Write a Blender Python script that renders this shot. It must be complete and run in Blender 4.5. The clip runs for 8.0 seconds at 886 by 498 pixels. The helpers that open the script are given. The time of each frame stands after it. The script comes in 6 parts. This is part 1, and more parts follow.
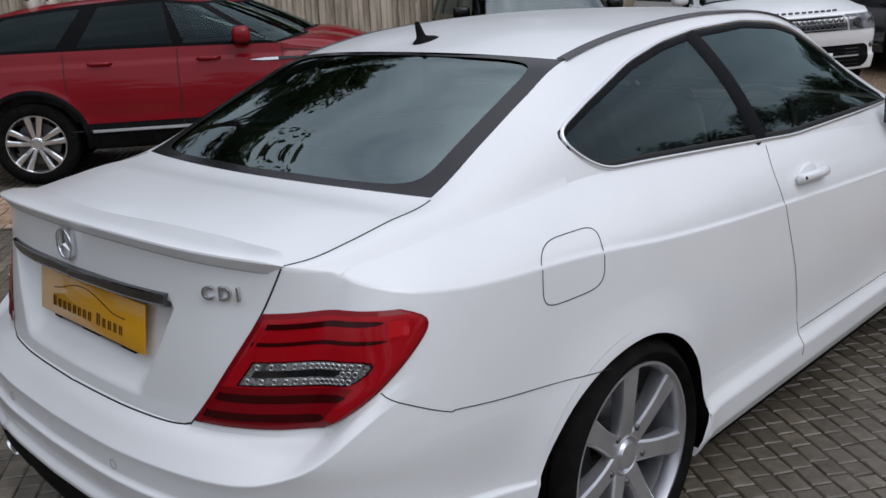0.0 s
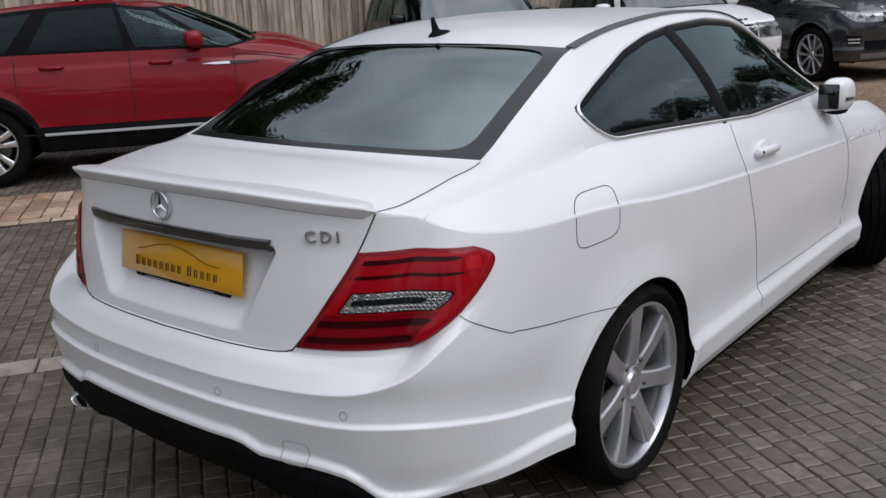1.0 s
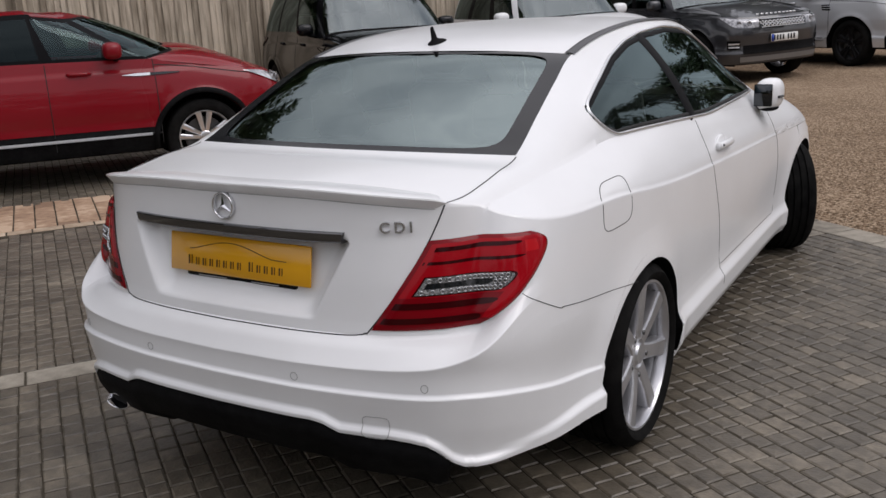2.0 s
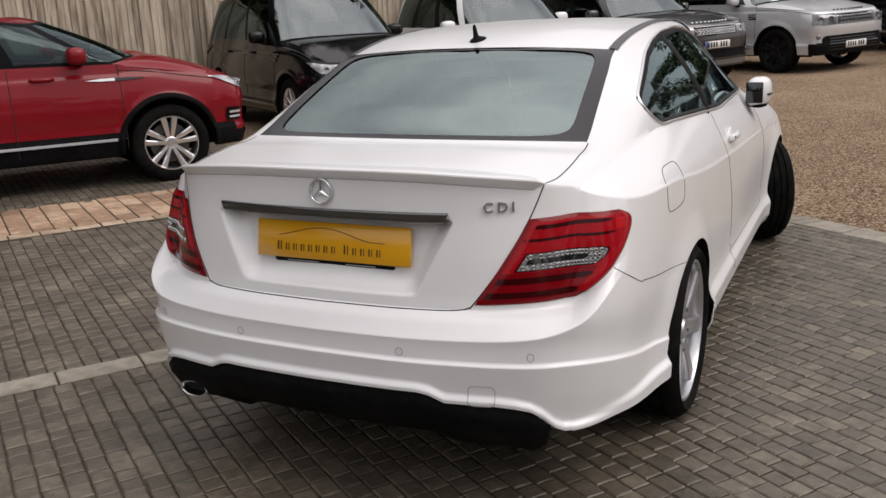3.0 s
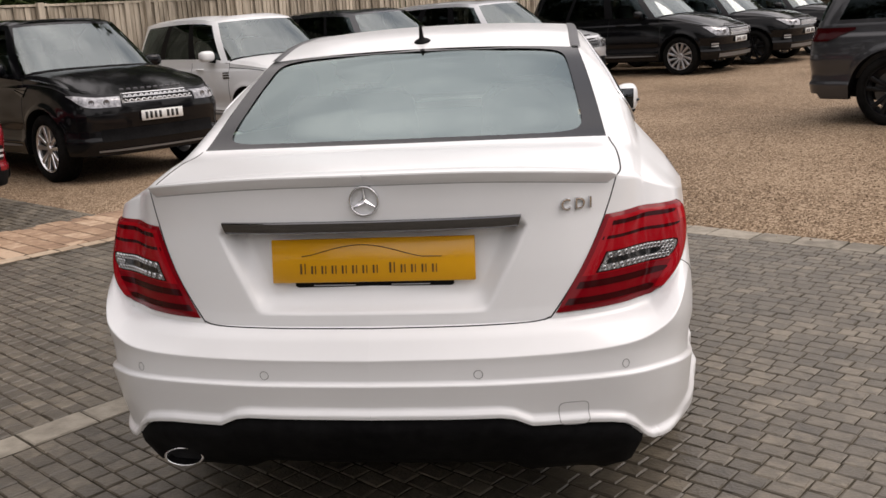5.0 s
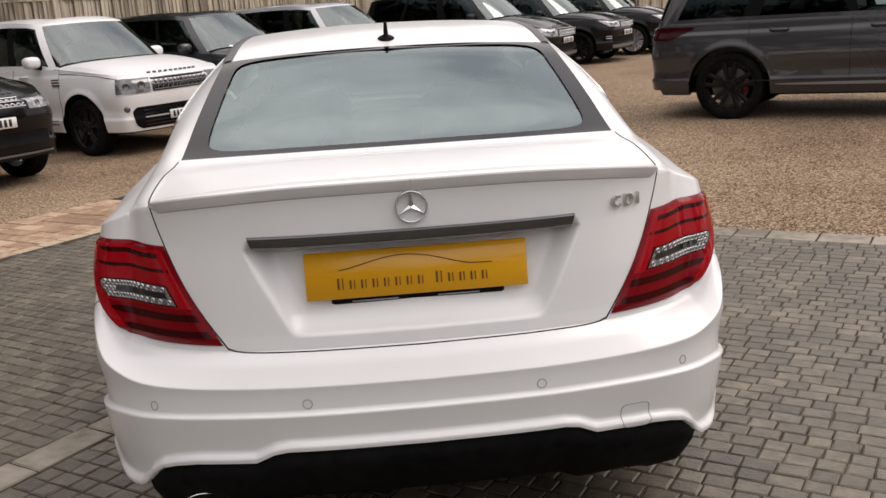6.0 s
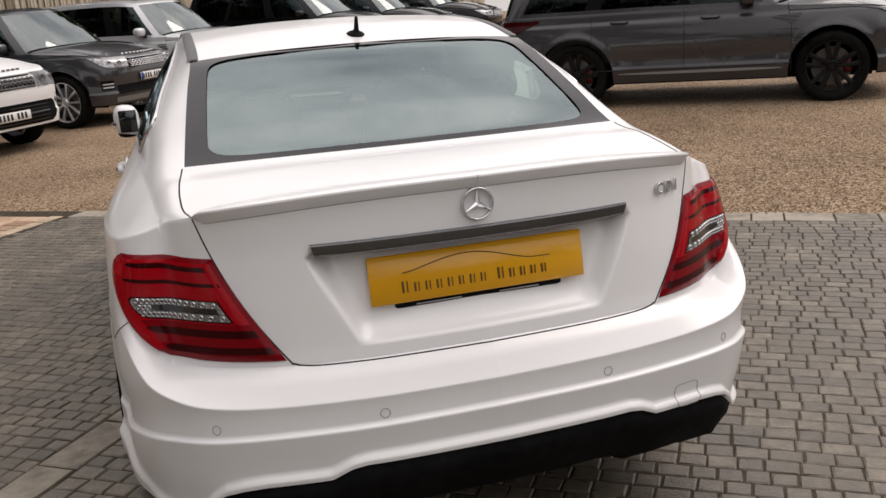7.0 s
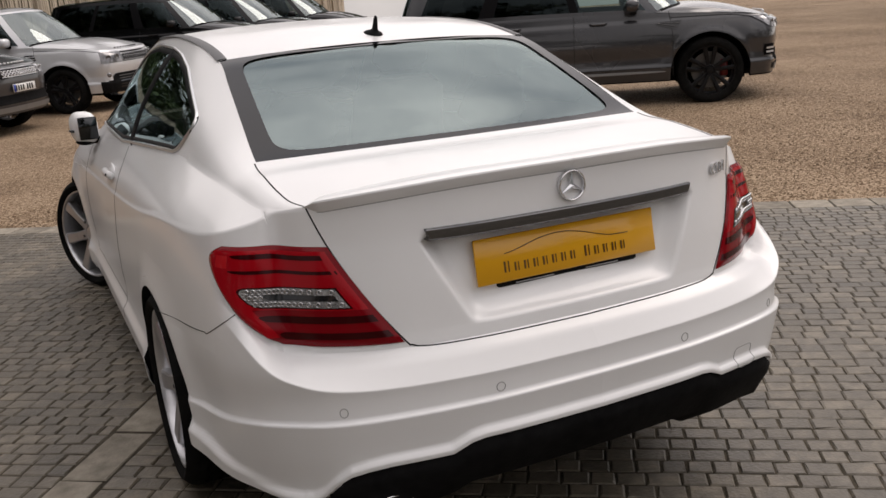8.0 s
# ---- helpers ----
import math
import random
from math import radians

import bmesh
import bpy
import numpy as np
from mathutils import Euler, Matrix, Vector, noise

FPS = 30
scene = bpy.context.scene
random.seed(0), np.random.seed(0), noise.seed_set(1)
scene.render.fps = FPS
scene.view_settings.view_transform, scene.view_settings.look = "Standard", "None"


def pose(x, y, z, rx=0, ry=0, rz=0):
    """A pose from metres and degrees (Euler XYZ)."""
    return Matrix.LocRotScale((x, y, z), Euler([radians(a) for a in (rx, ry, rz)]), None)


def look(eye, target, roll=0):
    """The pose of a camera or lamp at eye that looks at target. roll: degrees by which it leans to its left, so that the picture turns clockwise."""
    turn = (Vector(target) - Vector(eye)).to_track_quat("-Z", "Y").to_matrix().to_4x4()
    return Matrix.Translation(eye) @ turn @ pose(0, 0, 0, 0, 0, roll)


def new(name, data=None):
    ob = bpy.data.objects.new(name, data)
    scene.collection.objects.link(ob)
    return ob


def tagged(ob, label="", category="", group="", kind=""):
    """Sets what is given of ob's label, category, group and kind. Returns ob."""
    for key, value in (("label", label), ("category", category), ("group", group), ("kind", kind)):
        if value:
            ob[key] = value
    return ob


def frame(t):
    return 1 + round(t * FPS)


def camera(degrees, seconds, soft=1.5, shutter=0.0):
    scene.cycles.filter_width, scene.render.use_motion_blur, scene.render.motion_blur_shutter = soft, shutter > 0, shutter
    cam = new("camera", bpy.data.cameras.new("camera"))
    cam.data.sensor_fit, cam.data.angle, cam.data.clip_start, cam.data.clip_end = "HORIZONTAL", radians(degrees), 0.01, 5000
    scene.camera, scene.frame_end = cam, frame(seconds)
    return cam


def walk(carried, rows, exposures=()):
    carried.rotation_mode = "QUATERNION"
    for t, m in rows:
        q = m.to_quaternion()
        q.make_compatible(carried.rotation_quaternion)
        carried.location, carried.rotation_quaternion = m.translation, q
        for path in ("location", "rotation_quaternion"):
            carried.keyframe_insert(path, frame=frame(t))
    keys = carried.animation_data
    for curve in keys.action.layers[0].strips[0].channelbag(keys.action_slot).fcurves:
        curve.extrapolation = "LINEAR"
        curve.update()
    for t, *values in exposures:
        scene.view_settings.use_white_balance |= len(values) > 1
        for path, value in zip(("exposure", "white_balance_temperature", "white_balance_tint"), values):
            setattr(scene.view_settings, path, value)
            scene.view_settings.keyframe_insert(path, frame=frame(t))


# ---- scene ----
cam = camera(52.4, 8.0)
PATH = [
    (0, (2.018, -0.704, 1.491), (0.663, 0.664, 0.95), -2.7),
    (0.5, (2.009, -0.979, 1.461), (0.695, 0.434, 0.936), -2.4),
    (1, (2.024, -1.224, 1.463), (0.808, 0.275, 0.937), -2.4),
    (1.2, (2.007, -1.296, 1.47), (0.83, 0.234, 0.944), -2.4),
    (2.3, (1.7, -1.812, 1.489), (0.748, -0.13, 0.973), -2.7),
    (2.5, (1.651, -1.89, 1.484), (0.723, -0.195, 0.97), -2.6),
    (3, (1.43, -2.048, 1.464), (0.585, -0.307, 0.96), -2.5),
    (3.5, (1.171, -2.105, 1.448), (0.405, -0.32, 0.97), -2.5),
    (4, (0.921, -2.032, 1.416), (0.292, -0.188, 0.967), -2.8),
    (4.5, (0.721, -2.052, 1.392), (0.255, -0.159, 0.946), -3.0),
    (5, (0.482, -2.06, 1.369), (0.223, -0.129, 0.913), -3.1),
    (5.2, (0.383, -2.032, 1.355), (0.2, -0.093, 0.898), -3.1),
    (6.3, (-0.236, -1.916, 1.379), (0.014, 0.01, 0.9), -3.7),
    (6.5, (-0.331, -1.897, 1.382), (-0.008, 0.016, 0.894), -3.8),
    (7, (-0.635, -1.798, 1.405), (-0.103, 0.063, 0.902), -4.0),
    (7.5, (-0.945, -1.81, 1.406), (-0.282, 0.008, 0.901), -4.0),
    (8, (-1.208, -1.699, 1.404), (-0.384, 0.053, 0.903), -4.1),
]
EXPOSURES = [(0, -0.30, 6030, 12), (1, -0.20, 6190, 14), (2.5, -0.08, 6680, 16), (3.5, 0.16, 7000, 16), (5, 0.24, 7050, 17), (7, 0.16, 7100, 17), (8, 0.05, 7100, 17)]
walk(cam, [(t, look(eye, target, roll)) for t, eye, target, roll in PATH], EXPOSURES)

# ---- world and sun: a bright overcast day ----
SUN_EL, SUN_AZ = 52.0, 86.0
world = bpy.data.worlds.new("overcast_sky")
scene.world = world
world.use_nodes = True
wn, wl = world.node_tree.nodes, world.node_tree.links
wn.clear()
w_out = wn.new("ShaderNodeOutputWorld")
w_bg = wn.new("ShaderNodeBackground")
w_sky = wn.new("ShaderNodeTexSky")
w_sky.sky_type, w_sky.sun_disc = "NISHITA", False
w_sky.sun_elevation, w_sky.sun_rotation = radians(SUN_EL), radians(SUN_AZ)
w_co = wn.new("ShaderNodeTexCoord")
w_map = wn.new("ShaderNodeMapping")
w_map.inputs["Scale"].default_value = (1.0, 1.0, 2.2)
w_noise = wn.new("ShaderNodeTexNoise")
w_noise.inputs["Scale"].default_value, w_noise.inputs["Detail"].default_value = 1.7, 7.0
w_ramp = wn.new("ShaderNodeValToRGB")
w_ramp.color_ramp.elements[0].position, w_ramp.color_ramp.elements[0].color = 0.33, (4.6, 4.9, 5.3, 1)
w_ramp.color_ramp.elements[1].position, w_ramp.color_ramp.elements[1].color = 0.68, (12.0, 12.0, 12.0, 1)
w_mix = wn.new("ShaderNodeMixRGB")
w_mix.inputs["Fac"].default_value = 0.85
wl.new(w_co.outputs["Generated"], w_map.inputs["Vector"])
wl.new(w_map.outputs["Vector"], w_noise.inputs["Vector"])
wl.new(w_noise.outputs["Fac"], w_ramp.inputs["Fac"])
wl.new(w_sky.outputs["Color"], w_mix.inputs["Color1"])
wl.new(w_ramp.outputs["Color"], w_mix.inputs["Color2"])
# an overcast sky is brighter overhead than at the horizon
w_sep = wn.new("ShaderNodeSeparateXYZ")
w_grad = wn.new("ShaderNodeMapRange")
w_grad.inputs["From Min"].default_value, w_grad.inputs["From Max"].default_value = 0.0, 1.0
w_grad.inputs["To Min"].default_value, w_grad.inputs["To Max"].default_value = 0.72, 1.18
# and brighter on the side of the veiled sun
w_dot = wn.new("ShaderNodeVectorMath")
w_dot.operation = "DOT_PRODUCT"
w_dot.inputs[1].default_value = (math.sin(radians(SUN_AZ)) * math.cos(radians(SUN_EL)), math.cos(radians(SUN_AZ)) * math.cos(radians(SUN_EL)), math.sin(radians(SUN_EL)))
w_glow = wn.new("ShaderNodeMapRange")
w_glow.inputs["From Min"].default_value, w_glow.inputs["From Max"].default_value = -0.12, 0.56
w_glow.inputs["To Min"].default_value, w_glow.inputs["To Max"].default_value = 0.80, 1.32
w_side = wn.new("ShaderNodeMath")
w_side.operation = "MULTIPLY"
wl.new(w_co.outputs["Generated"], w_dot.inputs[0])
wl.new(w_dot.outputs["Value"], w_glow.inputs["Value"])
w_mul = wn.new("ShaderNodeMixRGB")
w_mul.blend_type = "MULTIPLY"
w_mul.inputs["Fac"].default_value = 1.0
wl.new(w_co.outputs["Generated"], w_sep.inputs["Vector"])
wl.new(w_sep.outputs["Z"], w_grad.inputs["Value"])
wl.new(w_mix.outputs["Color"], w_mul.inputs["Color1"])
wl.new(w_grad.outputs["Result"], w_side.inputs[0])
wl.new(w_glow.outputs["Result"], w_side.inputs[1])
wl.new(w_side.outputs[0], w_mul.inputs["Color2"])
wl.new(w_mul.outputs["Color"], w_bg.inputs["Color"])
w_bg.inputs["Strength"].default_value = 0.100
wl.new(w_bg.outputs["Background"], w_out.inputs["Surface"])

sun_data = bpy.data.lights.new("sun", "SUN")
sun_data.energy, sun_data.angle, sun_data.color = 1.1, radians(40), (1.0, 0.97, 0.93)
sun = new("sun", sun_data)
sx = math.sin(radians(SUN_AZ)) * math.cos(radians(SUN_EL))
sy = math.cos(radians(SUN_AZ)) * math.cos(radians(SUN_EL))
sun.matrix_world = look((sx * 30, sy * 30, 30 * math.sin(radians(SUN_EL))), (0, 0, 0))


# ---- materials ----
def mat(name, base=(0.5, 0.5, 0.5), rough=0.5, metal=0.0, coat=0.0, spec=0.5):
    m = bpy.data.materials.new(name)
    m.use_nodes = True
    b = m.node_tree.nodes["Principled BSDF"]
    b.inputs["Base Color"].default_value = (*base, 1)
    b.inputs["Roughness"].default_value = rough
    b.inputs["Metallic"].default_value = metal
    b.inputs["Coat Weight"].default_value = coat
    b.inputs["Coat Roughness"].default_value = 0.04
    b.inputs["Specular IOR Level"].default_value = spec
    return m


def varied(m, lo, hi, scale, detail=5.0, bump=0.0, bump_scale=None, rough=None, per_piece=0.0, island=False, stretch=(1, 1, 1), second=None, amount=1.5):
    """Two-scale colour variation between lo and hi, with relief, on object coordinates."""
    n, l = m.node_tree.nodes, m.node_tree.links
    b = n["Principled BSDF"]
    geo = n.new("ShaderNodeNewGeometry")
    mp = n.new("ShaderNodeMapping")
    mp.inputs["Scale"].default_value = stretch
    l.new(geo.outputs["Position"], mp.inputs["Vector"])
    a = n.new("ShaderNodeTexNoise")
    a.inputs["Scale"].default_value, a.inputs["Detail"].default_value = scale, detail
    c = n.new("ShaderNodeTexNoise")
    c.inputs["Scale"].default_value, c.inputs["Detail"].default_value = scale * 0.13, 3.0
    l.new(mp.outputs["Vector"], a.inputs["Vector"])
    l.new(mp.outputs["Vector"], c.inputs["Vector"])
    add = n.new("ShaderNodeMath")
    add.operation = "ADD"
    l.new(a.outputs["Fac"], add.inputs[0])
    l.new(c.outputs["Fac"], add.inputs[1])
    half = n.new("ShaderNodeMath")
    half.operation = "MULTIPLY_ADD"
    half.inputs[1].default_value, half.inputs[2].default_value = amount, 0.5 - amount
    l.new(add.outputs[0], half.inputs[0])
    fac = half.outputs[0]
    if per_piece:
        rnd = n.new("ShaderNodeObjectInfo").outputs["Random"] if not island else geo.outputs["Random Per Island"]
        k = n.new("ShaderNodeMath")
        k.operation = "MULTIPLY_ADD"
        k.inputs[1].default_value, k.inputs[2].default_value = per_piece, -per_piece / 2
        l.new(rnd, k.inputs[0])
        s = n.new("ShaderNodeMath")
        s.operation = "ADD"
        l.new(fac, s.inputs[0])
        l.new(k.outputs[0], s.inputs[1])
        fac = s.outputs[0]
    ramp = n.new("ShaderNodeValToRGB")
    ramp.color_ramp.elements[0].color, ramp.color_ramp.elements[1].color = (*lo, 1), (*hi, 1)
    ramp.color_ramp.elements[0].position, ramp.color_ramp.elements[1].position = 0.1, 0.9
    if second:
        e = ramp.color_ramp.elements.new(0.55)
        e.color = (*second, 1)
    l.new(fac, ramp.inputs["Fac"])
    l.new(ramp.outputs["Color"], b.inputs["Base Color"])
    if bump:
        d = n.new("ShaderNodeTexNoise")
        d.inputs["Scale"].default_value, d.inputs["Detail"].default_value = bump_scale or scale * 3, 6.0
        l.new(mp.outputs["Vector"], d.inputs["Vector"])
        bp = n.new("ShaderNodeBump")
        bp.inputs["Strength"].default_value, bp.inputs["Distance"].default_value = bump, 0.01
        l.new(d.outputs["Fac"], bp.inputs["Height"])
        l.new(bp.outputs["Normal"], b.inputs["Normal"])
    if rough:
        r = n.new("ShaderNodeMapRange")
        r.inputs["To Min"].default_value, r.inputs["To Max"].default_value = rough
        l.new(c.outputs["Fac"], r.inputs["Value"])
        l.new(r.outputs["Result"], b.inputs["Roughness"])
    return m


def paint(name, base, flake=0.0, rough=0.32, coat=1.0, spec=0.5):
    """Clear-coated car paint with a faint film of dust."""
    m = mat(name, base, rough, flake, coat, spec)
    dust = tuple(c + 0.03 * c + 0.002 for c in base)
    varied(m, tuple(0.96 * c for c in base), dust, 2.2, rough=(rough - 0.06, rough + 0.1))
    return m


def glass(name, tint, gloss=1.5, sheen=(0.75, 0.96, 1.0)):
    """A tinted pane: lets tinted light through, with gloss by Fresnel."""
    m = bpy.data.materials.new(name)
    m.use_nodes = True
    n, l = m.node_tree.nodes, m.node_tree.links
    n.clear()
    out, mix = n.new("ShaderNodeOutputMaterial"), n.new("ShaderNodeMixShader")
    t, g, f = n.new("ShaderNodeBsdfTransparent"), n.new("ShaderNodeBsdfGlossy"), n.new("ShaderNodeFresnel")
    t.inputs["Color"].default_value = (*tint, 1)
    g.inputs["Roughness"].default_value = 0.015
    g.inputs["Color"].default_value = (*sheen, 1)
    f.inputs["IOR"].default_value = gloss
    l.new(f.outputs["Fac"], mix.inputs["Fac"])
    l.new(t.outputs["BSDF"], mix.inputs[1])
    l.new(g.outputs["BSDF"], mix.inputs[2])
    l.new(mix.outputs["Shader"], out.inputs["Surface"])
    return m


M_white = paint("white_paint", (0.825, 0.832, 0.838), 0.0, 0.34, 0.6)
M_white.node_tree.nodes["Principled BSDF"].inputs["Coat Roughness"].default_value = 0.13
M_red = paint("deep_red_paint", (0.215, 0.003, 0.009), 0.0, 0.26, 0.35, 0.2)
M_black = paint("black_paint", (0.003, 0.003, 0.004), 0.0, 0.08, 0.0, 0.34)
M_grey = paint("dark_grey_paint", (0.030, 0.031, 0.036), 0.2, 0.26, 0.9)
M_silver = paint("silver_paint", (0.60, 0.61, 0.63), 0.3)
M_plastic = varied(mat("black_plastic", (0.012, 0.012, 0.013), 0.7, spec=0.08), (0.003, 0.003, 0.0034), (0.009, 0.009, 0.0095), 30, bump=0.1)
M_gloss = mat("gloss_black", (0.010, 0.011, 0.013), 0.10, coat=0.5)
M_border = mat("black_glass_border", (0.010, 0.010, 0.012), 0.16, spec=0.45)
M_frame = mat("window_frame_black", (0.007, 0.007, 0.008), 0.5, spec=0.05)
# grey for sensor and cap gaps, and for the shade painted under the spoiler
M_gapshade = mat("gap_and_lip_shade", (0.36, 0.36, 0.36), 0.7)
M_moulding = mat("roof_strip_grey", (0.055, 0.055, 0.058), 0.38, spec=0.4)
M_gap = mat("shadow_gap_rubber", (0.012, 0.012, 0.012), 0.8)
M_rubber = varied(mat("tyre_rubber", (0.02, 0.02, 0.02), 0.85, spec=0.08), (0.003, 0.003, 0.003), (0.012, 0.0115, 0.011), 18, bump=0.15)
M_alloy = varied(mat("alloy_metal", (0.6, 0.6, 0.62), 0.32, 0.85), (0.50, 0.50, 0.52), (0.68, 0.68, 0.70), 9)
M_blackalloy = mat("black_alloy", (0.006, 0.006, 0.007), 0.32, 0.0, spec=0.22)
M_disc = mat("brake_disc_steel", (0.12, 0.12, 0.12), 0.45, 0.8)
M_chrome = mat("chrome", (0.82, 0.82, 0.84), 0.06, 1.0)
M_mirror = mat("mirror_silver", (0.07, 0.075, 0.08), 0.02, 1.0)
M_satin = mat("satin_aluminium", (0.82, 0.82, 0.83), 0.28, 1.0)
M_letter = mat("polished_letter_chrome", (0.60, 0.60, 0.61), 0.08, 1.0)
M_barrel = mat("dark_dull_metal", (0.11, 0.11, 0.115), 0.5, 0.7)
M_innerrim = mat("silver_rim_barrel", (0.42, 0.42, 0.43), 0.34, 0.85)
# chrome darkened to carry the dark reflection on the boot grip
M_strip = mat("chrome_dark_reflection", (0.17, 0.17, 0.175), 0.05, 1.0)
M_redlens = mat("red_lens", (0.33, 0.004, 0.009), 0.12, spec=0.2)
M_brightlens = mat("bright_red_lens", (0.46, 0.012, 0.016), 0.08, spec=0.26)
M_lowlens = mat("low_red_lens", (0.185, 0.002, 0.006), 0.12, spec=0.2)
M_darklens = mat("dark_red_lens", (0.034, 0.001, 0.002), 0.14, spec=0.2)
M_clearlens = varied(mat("clear_lens", (0.5, 0.5, 0.5), 0.22, 0.7, coat=0.5), (0.07, 0.07, 0.07), (0.42, 0.42, 0.42), 90, bump=0.6, bump_scale=180)
M_led = mat("led_cup", (0.50, 0.50, 0.51), 0.15, 0.9)
M_lampdark = varied(mat("smoked_lamp_lens", (0.1, 0.1, 0.1), 0.10, 0.4, coat=1.0), (0.02, 0.02, 0.022), (0.24, 0.24, 0.25), 14)
M_lamp = varied(mat("lamp_lens", (0.5, 0.5, 0.52), 0.12, 0.35, coat=1.0), (0.10, 0.10, 0.11), (0.62, 0.62, 0.64), 24)
M_yellow = mat("yellow_plate", (0.80, 0.385, 0.004), 0.30, coat=0.4)
M_plate = mat("white_plate", (0.75, 0.75, 0.73), 0.35)
M_ink = mat("dark_brown_ink", (0.10, 0.045, 0.008), 0.5)
M_darkbar = mat("black_print", (0.012, 0.012, 0.012), 0.5)
M_greybar = mat("grey_print", (0.35, 0.35, 0.36), 0.5)
M_bluebar = mat("blue_print", (0.01, 0.05, 0.35), 0.5)
M_cabin = varied(mat("cabin_cloth", (0.05, 0.05, 0.052), 0.8), (0.05, 0.05, 0.05), (0.10, 0.10, 0.10), 12, bump=0.1)
M_seat = varied(mat("seat_leather", (0.03, 0.03, 0.032), 0.5), (0.10, 0.098, 0.095), (0.17, 0.165, 0.16), 16, bump=0.1)
M_beige = varied(mat("pale_leather", (0.42, 0.38, 0.32), 0.55), (0.36, 0.32, 0.27), (0.48, 0.44, 0.38), 14)
M_glass = glass("green_tinted_glass", (0.56, 0.66, 0.65), 3.3, (0.82, 0.97, 0.97))
M_doorglass = glass("door_glass", (0.50, 0.58, 0.56), 1.5)
M_sideglass = glass("side_window_glass", (0.42, 0.48, 0.47), 1.42)
M_privacy = glass("privacy_glass", (0.06, 0.065, 0.065), 1.36)
M_screen = glass("windscreen_glass", (0.62, 0.69, 0.67), 2.8, (0.86, 0.95, 0.95))
M_calliper = mat("red_calliper", (0.12, 0.006, 0.006), 0.4)
M_skid = mat("skid_plate_grey", (0.22, 0.22, 0.22), 0.45, 0.6)


# ---- building helpers ----
def mesh_of(name, verts, faces, smooth=True, weld=1e-5, angle=None):
    me = bpy.data.meshes.new(name)
    me.from_pydata([tuple(map(float, v)) for v in verts], [], faces)
    if weld:
        bm = bmesh.new()
        bm.from_mesh(me)
        bmesh.ops.remove_doubles(bm, verts=bm.verts, dist=weld)
        bmesh.ops.dissolve_degenerate(bm, edges=bm.edges, dist=weld)
        bmesh.ops.delete(bm, geom=[v for v in bm.verts if not v.link_faces], context="VERTS")
        bmesh.ops.recalc_face_normals(bm, faces=bm.faces)
        bm.to_mesh(me)
        bm.free()
    if smooth:
        me.shade_smooth()
        if angle:
            me.set_sharp_from_angle(angle=radians(angle))
    return me


def part(name, me, material, parent=None, label="", at=None):
    """Links a mesh as one object under a thing or a part."""
    ob = new(name, me)
    if material is not None and not me.materials:
        me.materials.append(material)
    if parent is not None:
        ob.parent = parent
    if at is not None:
        ob.matrix_basis = at
    if label:
        ob["label"] = label
    return ob


def thing(name, m, label, category, group="", kind=""):
    ob = new(name)
    ob.empty_display_size = 0.1
    ob.matrix_basis = m
    return tagged(ob, label, category, group, kind)


def grid(P, keep=None, closed=False):
    """Quads over an array of points (rows, columns, 3)."""
    n, m = P.shape[:2]
    verts = P.reshape(-1, 3)
    faces = []
    for i in range(n - 1):
        for j in range(m if closed else m - 1):
            if keep is None or keep[i, j]:
                j2 = (j + 1) % m
                faces.append((i * m + j, i * m + j2, (i + 1) * m + j2, (i + 1) * m + j))
    return verts, faces


def join(*pieces):
    verts, faces = [], []
    for v, f in pieces:
        k = len(verts)
        verts.extend(list(v))
        faces.extend([tuple(i + k for i in q) for q in f])
    return verts, faces


def mirrored(vf):
    v, f = vf
    v = [tuple(p) for p in v]
    return [(-x, y, z) for x, y, z in v], [tuple(reversed(q)) for q in f]


def box(sx, sy, sz, c=(0, 0, 0), taper=1.0, bevel=0.0):
    """Verts and faces of a box, its top tapered, its upright and top edges chamfered."""
    b = min(bevel, sx / 2.1, sy / 2.1, sz / 2.1)
    rings = []
    zs = [(-sz / 2, 1.0, b), (-sz / 2 + b, 1.0, 0), (sz / 2 - b, taper, 0), (sz / 2, taper, b)] if b else [(-sz / 2, 1.0, 0), (sz / 2, taper, 0)]
    verts, faces = [], []
    for z, k, inn in zs:
        hx, hy = sx / 2 * k - inn, sy / 2 * k - inn
        if b:
            e = b * 0.9
            ring = [(-hx + e, -hy), (hx - e, -hy), (hx, -hy + e), (hx, hy - e), (hx - e, hy), (-hx + e, hy), (-hx, hy - e), (-hx, -hy + e)]
        else:
            ring = [(-hx, -hy), (hx, -hy), (hx, hy), (-hx, hy)]
        rings.append(len(verts))
        verts += [(x + c[0], y + c[1], z + c[2]) for x, y in ring]
    n = 8 if b else 4
    for a, d in zip(rings, rings[1:]):
        faces += [(a + i, a + (i + 1) % n, d + (i + 1) % n, d + i) for i in range(n)]
    faces.append(tuple(reversed(range(n))))
    faces.append(tuple(range(rings[-1], rings[-1] + n)))
    return verts, faces


def lathe(profile, n=48, axis="x"):
    """Turns (along, radius) points round an axis."""
    P = np.zeros((len(profile), n, 3))
    for i, (a, r) in enumerate(profile):
        for j in range(n):
            w = 2 * math.pi * j / n
            if axis == "x":
                P[i, j] = (a, r * math.cos(w), r * math.sin(w))
            elif axis == "y":
                P[i, j] = (r * math.cos(w), a, r * math.sin(w))
            else:
                P[i, j] = (r * math.cos(w), r * math.sin(w), a)
    return grid(P, closed=True)


